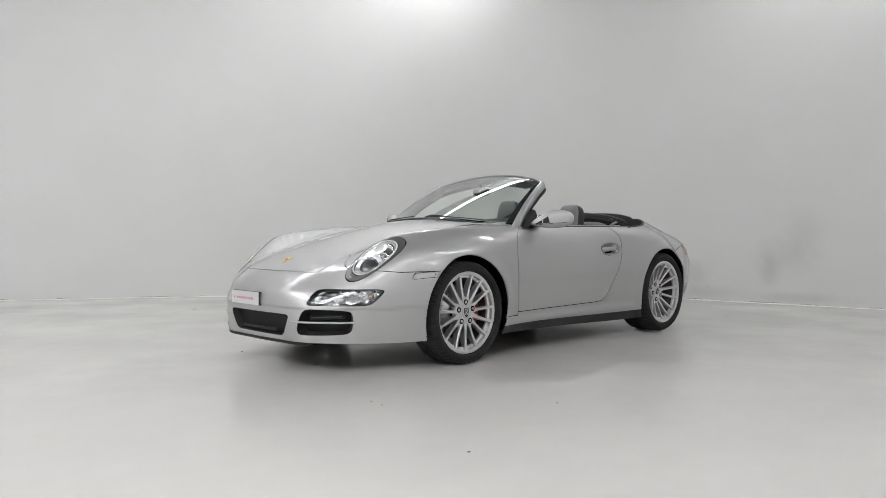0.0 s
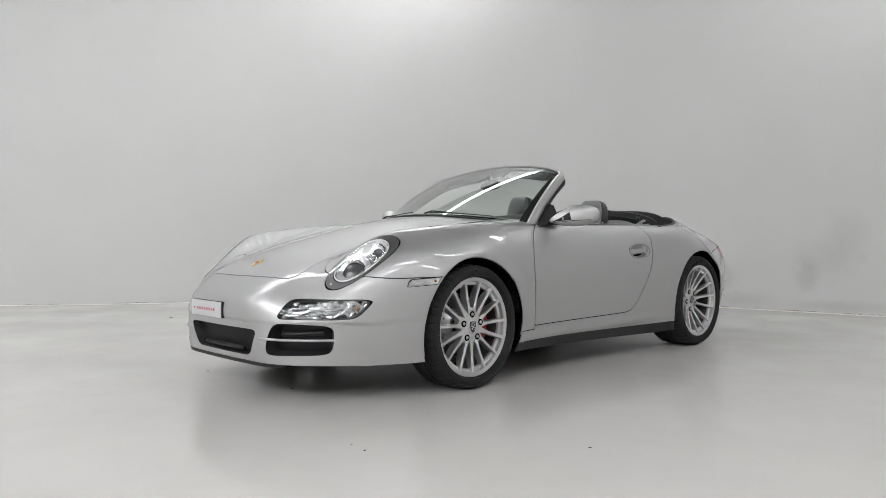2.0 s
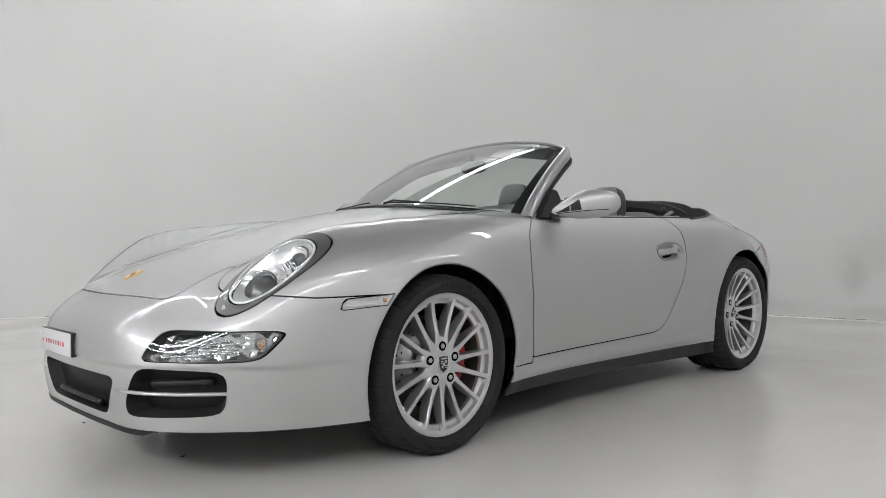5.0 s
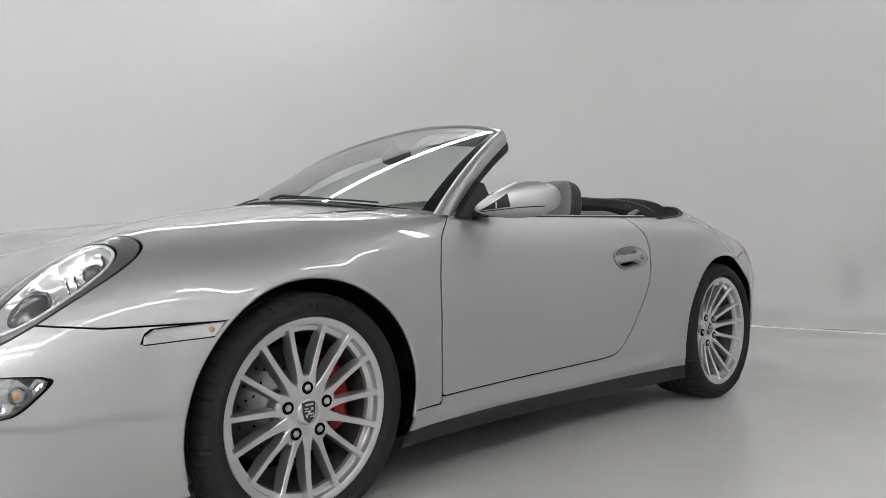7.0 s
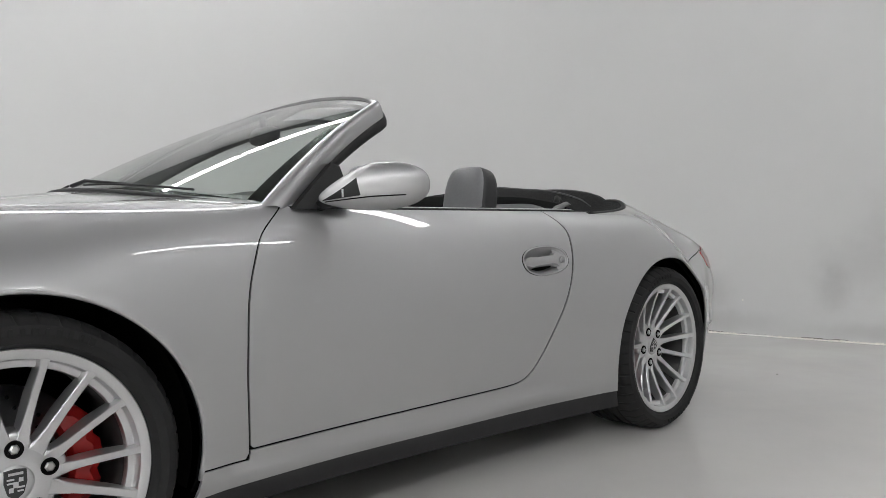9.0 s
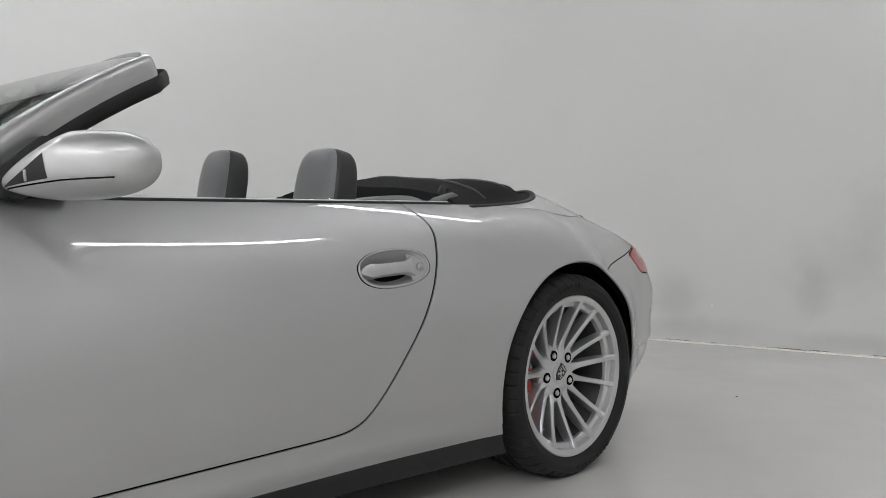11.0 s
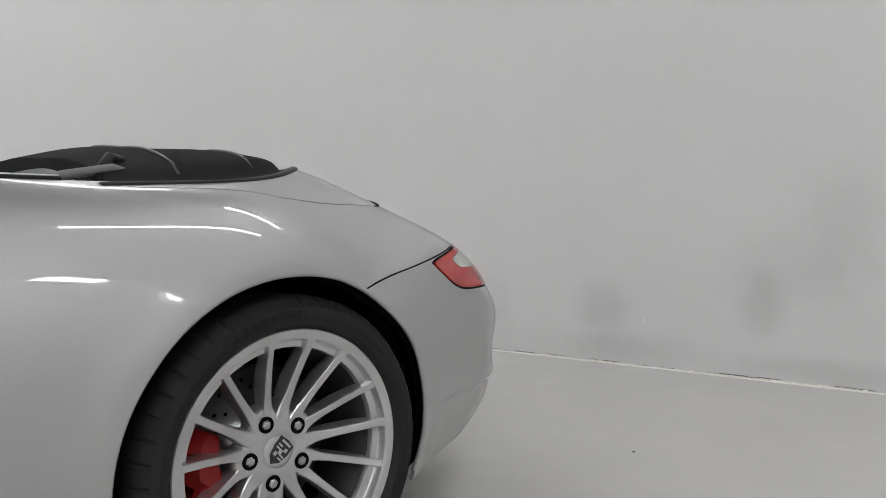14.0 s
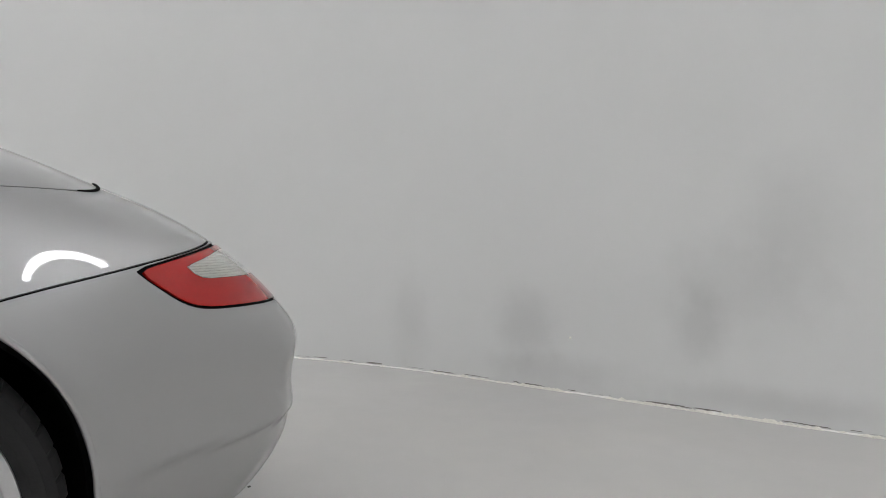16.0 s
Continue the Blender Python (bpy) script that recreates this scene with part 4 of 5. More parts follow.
rim_wall("grille_surround", GRILLE, 0.045, BLACK, car, 0.05, "black inner wall of the middle intake")
pushed("grille_backing", GRILLE, INTAKE, car, 0.043, "dark plastic grille in the middle intake")
pushed("grille_void", GRILLE, DARK, car, 0.10)
bar = [nose_point(y, 0.240, -0.012) for y in np.linspace(-0.19, 0.19, 15)]
vv, ff = sweep(bar, 0.010, 8)
link("grille_bar", vv, ff, BLACK, car, "glossy black cross bar")
for side in (-1, 1):
    rim_wall("duct_surround", PIECES["duct", side], 0.075, BLACK, car, 0.07)
    pushed("duct_backing", PIECES["duct", side], INTAKE, car, 0.07, "dark side air duct")
    for z, r, y0 in ((0.303, 0.0080, 0.325),):
        pts = [nose_point(side * y, z, -0.006 if y > 0.39 else -0.001) for y in np.linspace(y0, 0.664, 24)]
        vv, ff = sweep(pts, [r * (0.35 + 0.65 * min(1, i / 4)) for i in range(24)], 10, 0.8)
        link("duct_slat", vv, ff, PAINT, car, "silver slat across the duct")
    pts = [nose_point(side * y, 0.330, -0.055) for y in np.linspace(0.45, 0.63, 12)]
    vv, ff = sweep(pts, 0.012, 6)
    link("duct_fin", vv, ff, BLACK, car)

    # headlamp
    ring, cover = PIECES["lamp", side]
    lamp = panel("headlamp", V, ring, SHADED_PAINT, car, "oval headlamp under a clear cover", depth=0.02, shift=0.001)
    panel("lamp_cover", V, cover, CLEAR, lamp, "clear plastic cover", depth=0.006, shift=0.003).visible_shadow = False
    flip = np.array([1, -side, 1])

    def at_lamp(u, v, w):
        return Vector((LAMP_C + LAMP_1 * u + LAMP_2 * v + LAMP_N * w) * flip)

    def bowl(p):
        d = p * flip - LAMP_C
        u, v = (d @ LAMP_1 + 0.012) / 0.166, (d @ LAMP_2 - 0.010) / 0.080
        return 0.006 + 0.062 * np.clip(1 - (u * u + v * v), 0, 1) ** 0.95

    pushed("lamp_bucket", cover, BOWL, lamp, 0, "chrome reflector bowl", bowl)
    rim_wall("lamp_rim", cover, 0.012, CHROME, lamp, 0.03)
    def on_skin(u, v):
        lo, hi = -0.12, 0.12
        for _ in range(30):
            m = (lo + hi) / 2
            if field(np.array(at_lamp(u, v, m))[None])[0] > 0:
                hi = m
            else:
                lo = m
        return at_lamp(u, v, lo - 0.002)

    def oval(grow, k):
        a = 2 * math.pi * k / 72
        c, d = math.cos(a), math.sin(a)
        u = 0.166 * grow * math.copysign(abs(c) ** (2 / 2.2), c)
        v = 0.080 * grow * math.copysign(abs(d) ** (2 / 2.2), d)
        return on_skin(u * math.cos(0.12) - v * math.sin(0.12) - 0.012, u * math.sin(0.12) + v * math.cos(0.12) + 0.010)

    vv, ff = sweep([oval(0.965, k) for k in range(73)], 0.0036, 8, cap=False)
    link("bright_rim", vv, ff, MARKER_BACK, lamp, "bright oval rim")

    def lamp_lathe(name, u, v, w, profile, mat, tilt=(-0.80, -0.28, 0.52), label="", steps=40):
        vv, ff = lathe(profile, steps)
        o = link(name, vv, ff, mat, lamp, label)
        aim = Vector((tilt[0], tilt[1] * -side, tilt[2])).normalized()
        o.matrix_basis = Matrix.Translation(at_lamp(u, v, w)) @ aim.to_track_quat("-Y", "Z").to_matrix().to_4x4()
        return o

    lamp_lathe("main_lens", -0.082, 0.004, -0.050, [(0.0, -0.026), (0.034, -0.022), (0.058, -0.008), (0.065, 0.008), (0.065, 0.02)], LENS_GREY, label="grey lens of the lower beam")
    lamp_lathe("lens_ring", -0.082, 0.004, -0.048, [(0.065, -0.006), (0.070, -0.010), (0.073, 0.0), (0.070, 0.02)], CHROME)
    lamp_lathe("projector_ring", 0.085, 0.022, -0.040, [(0.030, 0.01), (0.034, -0.012), (0.046, -0.016), (0.050, -0.004), (0.050, 0.02)], CHROME, label="chrome ring of the upper beam")
    lamp_lathe("projector_lens", 0.085, 0.022, -0.044, [(0.0, -0.024), (0.014, -0.020), (0.025, -0.008), (0.031, 0.008)], LENS_GREY)
    lamp_lathe("turn_bulb", 0.02, -0.040, -0.045, [(0.0, -0.012), (0.010, -0.008), (0.013, 0.004), (0.02, 0.012)], CHROME)
    rng = random.Random(5)
    for k in range(9):
        u0, v0 = rng.uniform(-0.02, 0.12), rng.uniform(-0.035, 0.045)
        da, bow = rng.uniform(0, 3.1), rng.uniform(-0.012, 0.012)
        arc = [at_lamp(u0 + 0.026 * q * math.cos(da) - bow * (1 - q * q) * math.sin(da), v0 + 0.026 * q * math.sin(da) + bow * (1 - q * q) * math.cos(da), -0.036) for q in np.linspace(-1, 1, 8)]
        vv, ff = sweep(arc, 0.0028, 6)
        link("lamp_rib", vv, ff, CHROME if k % 2 else MARKER_BACK, lamp)
    for u in (0.01, 0.03, 0.05):
        pts = [at_lamp(u + 0.004 * i, -0.055 + 0.018 * i, -0.030 - 0.006 * math.sin(i)) for i in range(6)]
        vv, ff = sweep(pts, 0.003, 6)
        link("lamp_rib", vv, ff, CHROME, lamp)
    w = part("lamp_washer", box_bm((0.022, 0.018, 0.008), (0, 0, 0), 0.003), PAINT, car, "small silver washer nozzle")
    w.matrix_basis = Matrix.Translation(at_lamp(-0.200, -0.008, -0.026)) @ (Vector(LAMP_N * flip)).to_track_quat("Z", "Y").to_matrix().to_4x4()

    # turn signal and fog lamp unit
    unit = pushed("fog_lamp", PIECES["fog", side], FACET, car, 0.024, "front turn signal and fog lamp behind clear glass")
    rim_wall("fog_bezel", PIECES["fog", side], 0.026, BLACK, unit, 0.06)
    panel("fog_cover", V, PIECES["fog", side], CLEAR, unit, depth=0.004, shift=0.0005).visible_shadow = False
    for n, (y, r) in enumerate(((0.545, 0.026), (0.610, 0.030), (0.672, 0.022), (0.735, 0.018))):
        vv, ff = lathe([(0.0, 0.012), (r * 0.5, 0.010), (r * 0.85, 0.002), (r, -0.006), (r * 1.04, 0.004)], 28)
        o = link("fog_reflector", vv, ff, FACET, unit)
        c = nose_point(side * y, 0.448 + 0.004 * (n % 2), -0.020)
        nn = Vector(normals_of(np.array([list(c)]))[0])
        o.matrix_basis = Matrix.Translation(c) @ nn.to_track_quat("-Y", "Z").to_matrix().to_4x4()
        if n == 3:
            vv, ff = lathe([(0.0, -0.008), (0.006, -0.004), (0.008, 0.008)], 12)
            b = link("amber_bulb", vv, ff, ORANGE, unit)
            b.matrix_basis = o.matrix_basis.copy()
    for k in range(4):
        z = 0.424 + 0.013 * k
        pts = [nose_point(side * y, z + 0.006 * math.sin(22 * y + k), -0.012) for y in np.linspace(0.51, 0.70, 16)]
        vv, ff = sweep(pts, 0.0014, 5)
        link("fog_rib", vv, ff, CHROME, unit)

    # side marker lamp
    mk = pushed("side_marker", PIECES["marker", side], MARKER_BACK, car, 0.010, "clear side marker lamp with an orange bulb")
    panel("marker_cover", V, PIECES["marker", side], CLEAR, mk, depth=0.003, shift=0.001).visible_shadow = False
    rim_wall("marker_frame", PIECES["marker", side], 0.010, BLACK, mk)
    vv, ff = lathe([(0.0, -0.007), (0.006, -0.004), (0.007, 0.006)], 14)
    b = link("amber_bulb", vv, ff, ORANGE, mk)
    b.location = side_point(-0.292, 0.573, -0.009, side)
    for k in range(5):
        z = 0.5555 + 0.0055 * k
        vv, ff = sweep([side_point(x, z + 0.03 * (x + 0.42), -0.007, side) for x in np.linspace(-0.432 + 0.002 * k, -0.315, 8)], 0.0012, 5)
        link("marker_rib", vv, ff, MARKER_BACK, mk)

    # tail lamps
    red, white = PIECES["tail", side]
    tl = panel("tail_lamp", V, red, TAIL_RED, car, "red tail lamp with a clear reversing light", depth=0.012, shift=0.001)
    panel("reversing_light", V, white, TAIL_WHITE, tl, "pale ribbed lens", depth=0.008, shift=0.0015)
    for k in range(9):
        z = 0.680 + 0.0048 * k
        x0 = 2.913 + ((0.699 - z) * 1.74 if z < 0.699 else (z - 0.699) * 3.9)
        pts = [side_point(x, z, 0.0012, side) for x in np.linspace(x0, max(x0 + 0.02, 3.13), 18)]
        vv, ff = sweep(pts, 0.0009, 5)
        link("lens_rib", vv, ff, TAIL_WHITE, tl)

# number plate: blank, with red bars for the lettering
holder = part("plate_holder", box_bm((0.022, 0.315, 0.082), (-0.996, 0.094, 0.420), 0.002), BLACK, car, "black plate holder")
plate = part("number_plate", box_bm((0.003, 0.311, 0.079), (-1.0095, 0.094, 0.420), 0.001), PLATE, holder, "blank white plate with red bars")
for n in range(9):
    y = 0.094 + 0.135 - n * 0.0245 - (0.012 if n else 0)
    part("plate_bar", box_bm((0.001, 0.013, 0.015 if n else 0.012), (-1.0115, y - 0.012, 0.418)), PLATE_RED, plate)

# bonnet badge
bx, bz = -0.772, None
lo, hi = 0.4, 0.9
for _ in range(40):
    m = (lo + hi) / 2
    if field(np.array([[bx, 0.0, m]]))[0] > 0:
        hi = m
    else:
        lo = m
bn = Vector(normals_of(np.array([[bx, 0.0, lo]]))[0])
outline = [(-0.024, 0.030), (0, 0.033), (0.024, 0.030), (0.025, 0.0), (0.016, -0.022), (0, -0.034), (-0.016, -0.022), (-0.025, 0.0)]
badge = link("bonnet_badge", [(x, y, 0.003) for x, y in outline] + [(x * 1.05, y * 1.05, -0.001) for x, y in outline], [tuple(range(8))[::-1]] + [(i, (i + 1) % 8, 8 + (i + 1) % 8, 8 + i) for i in range(8)], GOLD, car, "small gold shield badge", smooth=False)
aim = bn.to_track_quat("Z", "Y").to_matrix().to_4x4()
badge.matrix_basis = Matrix.Translation(Vector((bx, 0, lo))) @ aim @ pose(0, 0, 0, 0, 0, 0)
for x, y, mat in ((-0.011, 0.012, PLATE_RED), (0.011, -0.008, PLATE_RED), (0.0, 0.002, BLACK)):
    part("badge_field", box_bm((0.014, 0.016, 0.002), (x, y, 0.0035)), mat, badge)

# ---------------------------------------------------------------- windscreen
def screen(s, t):
    s, t = float(s), float(t)
    p0 = Vector((0.395 + 0.232 * s * s, 0.668 * s, 0.924 - 0.060 * s * s))
    p1 = Vector((1.178 - 0.066 * s * s, 0.546 * s, 1.270 - 0.070 * s * s))
    return p0.lerp(p1, t) + Vector((-0.415, 0, 0.91)) * (0.020 * 4 * t * (1 - t))


def screen_normal(s, t):
    a, b = screen(s + 1e-3, t) - screen(s - 1e-3, t), screen(s, t + 1e-3) - screen(s, t - 1e-3)
    n = a.cross(b).normalized()
    return n if n.z > 0 else -n


def contour(c, m, k=0.014):
    dx = c - k * math.log(1 + math.exp(-m / k))
    dt = c - k * math.log(1 + math.exp(m / k))
    return 1 + dx / 0.60, 1 + dt / 0.86


def frame_loft(profile, jut=0.0):
    """A moulding round three sides of the screen: profile of (distance outwards, height)."""
    ms = list(np.linspace(0.885, 0.12, 30)) + list(np.linspace(0.11, -0.11, 26)) + list(np.linspace(-0.12, -0.6, 20))
    verts, faces, k = [], [], len(profile)
    rows = [(-1, m) for m in ms] + [(1, m) for m in ms[-2::-1]]
    for sg, m in rows:
        head = float(smooth01(np.array(-m), -0.02, 0.14))
        for c, h in profile:
            if c > -0.0035:
                c = max(c, 0.021 * head + 0.02 * c)
            if jut and c > 0.03:
                c += jut * head
            s, t = contour(c, m)
            verts.append(screen(sg * s, t) + screen_normal(sg * s, t) * h)
    for i in range(len(rows) - 1):
        for j in range(k - 1):
            faces.append((i * k + j, i * k + j + 1, (i + 1) * k + j + 1, (i + 1) * k + j))
    return verts, faces


vv, ff = frame_loft([(-0.003, -0.004), (-0.001, 0.003), (0.006, 0.006), (0.020, 0.007), (0.032, 0.003), (0.038, -0.008), (0.039, -0.030), (0.036, -0.046)])
wf = link("windscreen_frame", vv, ff, PAINT, car, "silver windscreen pillars and header")
vv, ff = frame_loft([(0.035, -0.044), (0.040, -0.050), (0.041, -0.064), (0.036, -0.078), (0.026, -0.084)], 0.045)
link("frame_seal", vv, ff, SEAL, wf, "black rubber seal and trim of the pillars")
vv, ff = frame_loft([(0.026, -0.084), (0.010, -0.086), (-0.004, -0.076), (-0.012, -0.050), (-0.010, -0.008)], 0.0)
link("pillar_trim", vv, ff, LINING, wf, "grey inner trim of the pillars")
vv, ff = frame_loft([(-0.036, -0.0035), (-0.030, -0.003), (-0.002, -0.003)])
link("glass_border", vv, ff, FRIT, wf, "black printed border of the glass")

ns, nt = 60, 40
P = np.array([(s, t, 0.0) for t in np.linspace(-0.01, 1.05, nt) for s in np.linspace(-1.06, 1.06, ns)])
Q = [(j * ns + i, j * ns + i + 1, (j + 1) * ns + i + 1, (j + 1) * ns + i) for j in range(nt - 1) for i in range(ns - 1)]


def glass_edge(p):
    dx, dt = (np.abs(p[:, 0]) - 1) * 0.60, (p[:, 1] - 1) * 0.86
    return smax(dx, dt, k=0.014)


P, Q, _ = split(P, Q, glass_edge)
# the outer side of the pane faces up and forwards
SCREEN_TURN = 1 if (screen(0.1, 0.5) - screen(0, 0.5)).cross(screen(0, 0.6) - screen(0, 0.5)).z > 0 else -1
used = sorted({i for f in Q for i in f})
at = {i: n for n, i in enumerate(used)}
glass = link("windscreen", [screen(P[i][0], P[i][1]) for i in used], [tuple(at[i] for i in f)[::SCREEN_TURN] for f in Q], GLASS, car, "clear slightly green windscreen")
glass.visible_shadow = False
# lower black border and cowl
rows = []
for t in (0.000, 0.022, 0.026):
    rows.append([screen(s, t) - screen_normal(s, t) * 0.003 for s in np.linspace(-1, 1, 40)])
link("lower_border", [p for r in rows for p in r], [(j * 40 + i, j * 40 + i + 1, (j + 1) * 40 + i + 1, (j + 1) * 40 + i) for j in range(2) for i in range(39)], FRIT, wf)
cowl = [screen(s, 0.0) + Vector((-0.035, 0, -0.004)) for s in np.linspace(-1.0, 1.0, 40)]
vv, ff = sweep(cowl, 0.012, 8, 0.6)
link("cowl_trim", vv, ff, BLACK, car, "black cowl strip under the windscreen")
for a, b in ((-0.10, -0.74), (0.72, 0.14)):
    pts = [screen(s, 0.012 + 0.012 * k / 11) + screen_normal(s, 0.03) * 0.010 for k, s in enumerate(np.linspace(a, b, 12))]
    vv, ff = sweep(pts, 0.0034, 6)
    w = link("wiper", vv, ff, BLACK, car, "black wiper blade resting on the glass")
    arm = [screen(a, -0.012) + Vector((-0.02, 0, 0.014)), screen(a * 0.9 + b * 0.1, 0.0) + Vector((-0.01, 0, 0.024)), screen(a * 0.75 + b * 0.25, 0.012) + Vector((0, 0, 0.016)), screen(a * 0.5 + b * 0.5, 0.016) + Vector((0, 0, 0.012))]
    vv, ff = sweep(arm, [0.010, 0.009, 0.006, 0.0035], 8, 0.6)
    link("wiper_arm", vv, ff, BLACK, w)

# ---------------------------------------------------------------- door mirrors, handles, belt seals
def blob(center, axes, radii, power=2.5, nu=32, nv=20, shape=None):
    """A rounded body (superellipsoid) along three axes."""
    verts, faces = [], []
    for j in range(nv + 1):
        ph = -math.pi / 2 + math.pi * j / nv
        for i in range(nu):
            th = 2 * math.pi * i / nu
            d = [math.cos(ph) * math.cos(th), math.cos(ph) * math.sin(th), math.sin(ph)]
            n = sum(abs(v) ** power for v in d) ** (-1 / power)
            q = [v * n for v in d]
            if shape:
                q = shape(*q)
            verts.append(Vector(center) + sum((Vector(a) * (r * v) for a, r, v in zip(axes, radii, q)), Vector()))
    for j in range(nv):
        for i in range(nu):
            k = (i + 1) % nu
            faces.append((j * nu + i, j * nu + k, (j + 1) * nu + k, (j + 1) * nu + i))
    return verts, faces


for side in (-1, 1):
    sgn = -side
    a1 = Vector((0.67, -0.74, 0.05)).normalized()
    a2 = Vector((0.74, 0.67, 0.0)).normalized()
    a3 = a1.cross(a2).normalized() * -1
    a3 = a3 if a3.z > 0 else -a3

    def pod(u, v, w):
        n = max(0, -u)
        g = 1 - 0.50 * n**1.25
        return u, v * g * (1.0 if v < 0 else 0.6), w * (1 - 0.58 * n**1.2) - 0.36 * n**1.1

    pod_c, pod_r, pod_p = Vector((0.868, -0.841, 0.914)), (0.150, 0.070, 0.064), 2.5

    def on_pod(u, w, out=0.0):
        v = -max(1 - abs(u) ** pod_p - abs(w) ** pod_p, 0.0) ** (1 / pod_p)
        q = pod(u, v, w)
        p = pod_c + a1 * (pod_r[0] * q[0]) + a2 * (pod_r[1] * q[1] - out) + a3 * (pod_r[2] * q[2])
        return Vector((p.x, p.y * sgn, p.z))

    vv, ff = blob(pod_c, (a1, a2, a3), pod_r, pod_p, 64, 40, pod)
    mir = link("door_mirror", [(x, y * sgn, z) for x, y, z in vv], ff if side < 0 else [f[::-1] for f in ff], PAINT, car, "silver door mirror on a short forked arm")
    vv, ff = blob((0.905, -0.815, 0.912), (a1, a2, a3), (0.118, 0.010, 0.044), 3.0, 32, 12)
    link("mirror_glass", [(x, y * sgn, z) for x, y, z in vv], ff, CHROME, mir, "mirror glass")
    vv, ff = sweep([(0.790, -0.705, 0.868), (0.800, -0.740, 0.874), (0.820, -0.780, 0.880), (0.845, -0.815, 0.884)], [0.022, 0.018, 0.014, 0.010], 10, 0.8)
    link("mirror_arm", [(x, y * sgn, z) for x, y, z in vv], ff, BLACK, mir, "short black arm")
    vv, ff = sweep([on_pod(u, -0.46, 0.0005) for u in np.linspace(-0.86, 0.60, 26)], 0.0016, 6)
    link("mirror_seam", vv, ff, DARK, mir, "dark joint along the mirror housing")
    # the open triangle between the two arms of the fork
    verts, faces = [], []
    for i in range(15):
        u = -0.92 + 0.74 * i / 14
        for k in range(5):
            w = -0.36 + (0.03 + 0.80 * (i / 14) ** 0.9) * k / 4
            verts.append(on_pod(u - 0.06 * (k / 4) * (i / 14), w, 0.0012))
    for i in range(14):
        for k in range(4):
            faces.append((i * 5 + k, i * 5 + k + 1, (i + 1) * 5 + k + 1, (i + 1) * 5 + k))
    link("mirror_slot", verts, faces, SEAL, mir, "dark open triangle between the mirror's arms")
    vv, ff = sweep([on_pod(-0.50, w, 0.002) for w in np.linspace(-0.32, 0.10, 6)], 0.0032, 6)
    link("mirror_strut", vv, ff, PAINT, mir)
    # black triangle at the foot of the pillar
    tri = [(0.700, 0.716, 0.854), (0.890, 0.730, 0.862), (0.880, 0.676, 0.980), (0.855, 0.672, 0.986)]
    verts = [(x, side * y, z) for x, y, z in tri] + [(x, side * (y - 0.025), z) for x, y, z in tri]
    link("mirror_sail", verts, [(0, 1, 2, 3), (4, 5, 6, 7), (0, 1, 5, 4), (1, 2, 6, 5), (2, 3, 7, 6), (3, 0, 4, 7)], SEAL, car, "black triangle at the foot of the pillar", smooth=False)

    # handle: an oval bowl in the door with a bar across
    bowl_piece = PIECES["handle", side]

    def dish(p):
        e = handle_oval(side)(p) / 0.045 + 1
        return 0.001 + 0.038 * np.clip(1 - e**2.5, 0, 1)

    bw = pushed("handle_bowl", bowl_piece, PAINT, door[side], 0, "silver oval bowl behind the door handle", dish)
    def oval_point(k, grow, out):
        a = 2 * math.pi * k / 72
        u, v = (r * grow * math.copysign(abs(q) ** (2 / 2.3), q) for r, q in ((0.112, math.cos(a)), (0.046, math.sin(a))))
        return side_point(1.655 + 0.996 * u - 0.09 * v, 0.6935 + 0.09 * u + 0.996 * v, out, side)

    vv, ff = sweep([oval_point(k, 1.0, 0.0008) for k in range(73)], 0.0036, 8, cap=False)
    link("handle_rim", vv, ff, PAINT, bw)
    vv, ff = sweep([oval_point(k, 1.045, 0.0004) for k in range(73)], 0.0016, 6, cap=False)
    link("handle_seam", vv, ff, DARK, bw, "dark gap round the handle bowl")
    rows = 30
    bar, faces = [], []
    for i in range(rows):
        t = i / (rows - 1)
        x = 1.550 + 0.170 * t
        h = 0.0155 + 0.013 * max(0, (t - 0.80) / 0.20) ** 2 + 0.004 * math.exp(-(((t - 0.15) / 0.15) ** 2))
        h *= min(1, 0.30 + 0.70 * (t / 0.20) ** 0.6)
        sink = 0.006 * max(0, 1 - t / 0.06) + 0.004 * max(0, (t - 0.94) / 0.06)
        zc = 0.6875 + 0.010 * t
        for dz, o in ((h, -0.016), (h * 0.98, -0.004), (h * 0.86, 0.0025), (h * 0.3, 0.005), (-h * 0.3, 0.005), (-h * 0.86, 0.0025), (-h * 0.98, -0.004), (-h, -0.016)):
            bar.append(side_point(x, zc + dz, o - sink, side))
    for i in range(rows - 1):
        for j in range(7):
            faces.append((i * 8 + j, i * 8 + j + 1, (i + 1) * 8 + j + 1, (i + 1) * 8 + j))
    faces += [tuple(range(8)), tuple((rows - 1) * 8 + j for j in range(8))]
    link("door_handle", bar, faces, PAINT, door[side], "silver pull handle").data.set_sharp_from_angle(angle=radians(40))
    # the plate that carries the lock
    plate_pts, faces = [], []
    for i in range(9):
        x = 1.708 + 0.050 * i / 8
        e = math.sqrt(max(1 - ((x - 1.655) / 0.109) ** 2, 0.0)) * 0.041
        for k in range(7):
            q = -1 + k / 3
            plate_pts.append(side_point(x, 0.6955 + e * q, -0.004, side))
    for i in range(8):
        for k in range(6):
            faces.append((i * 7 + k, i * 7 + k + 1, (i + 1) * 7 + k + 1, (i + 1) * 7 + k))
    link("lock_plate", plate_pts, faces, PAINT, door[side])
    lk = side_point(1.742, 0.694, 0.001, side)
    vv, ff = lathe([(0.0, -0.002), (0.009, -0.002), (0.0095, 0.001), (0.0105, 0.001), (0.0108, -0.001), (0.0122, -0.001), (0.0125, 0.006)], 22)
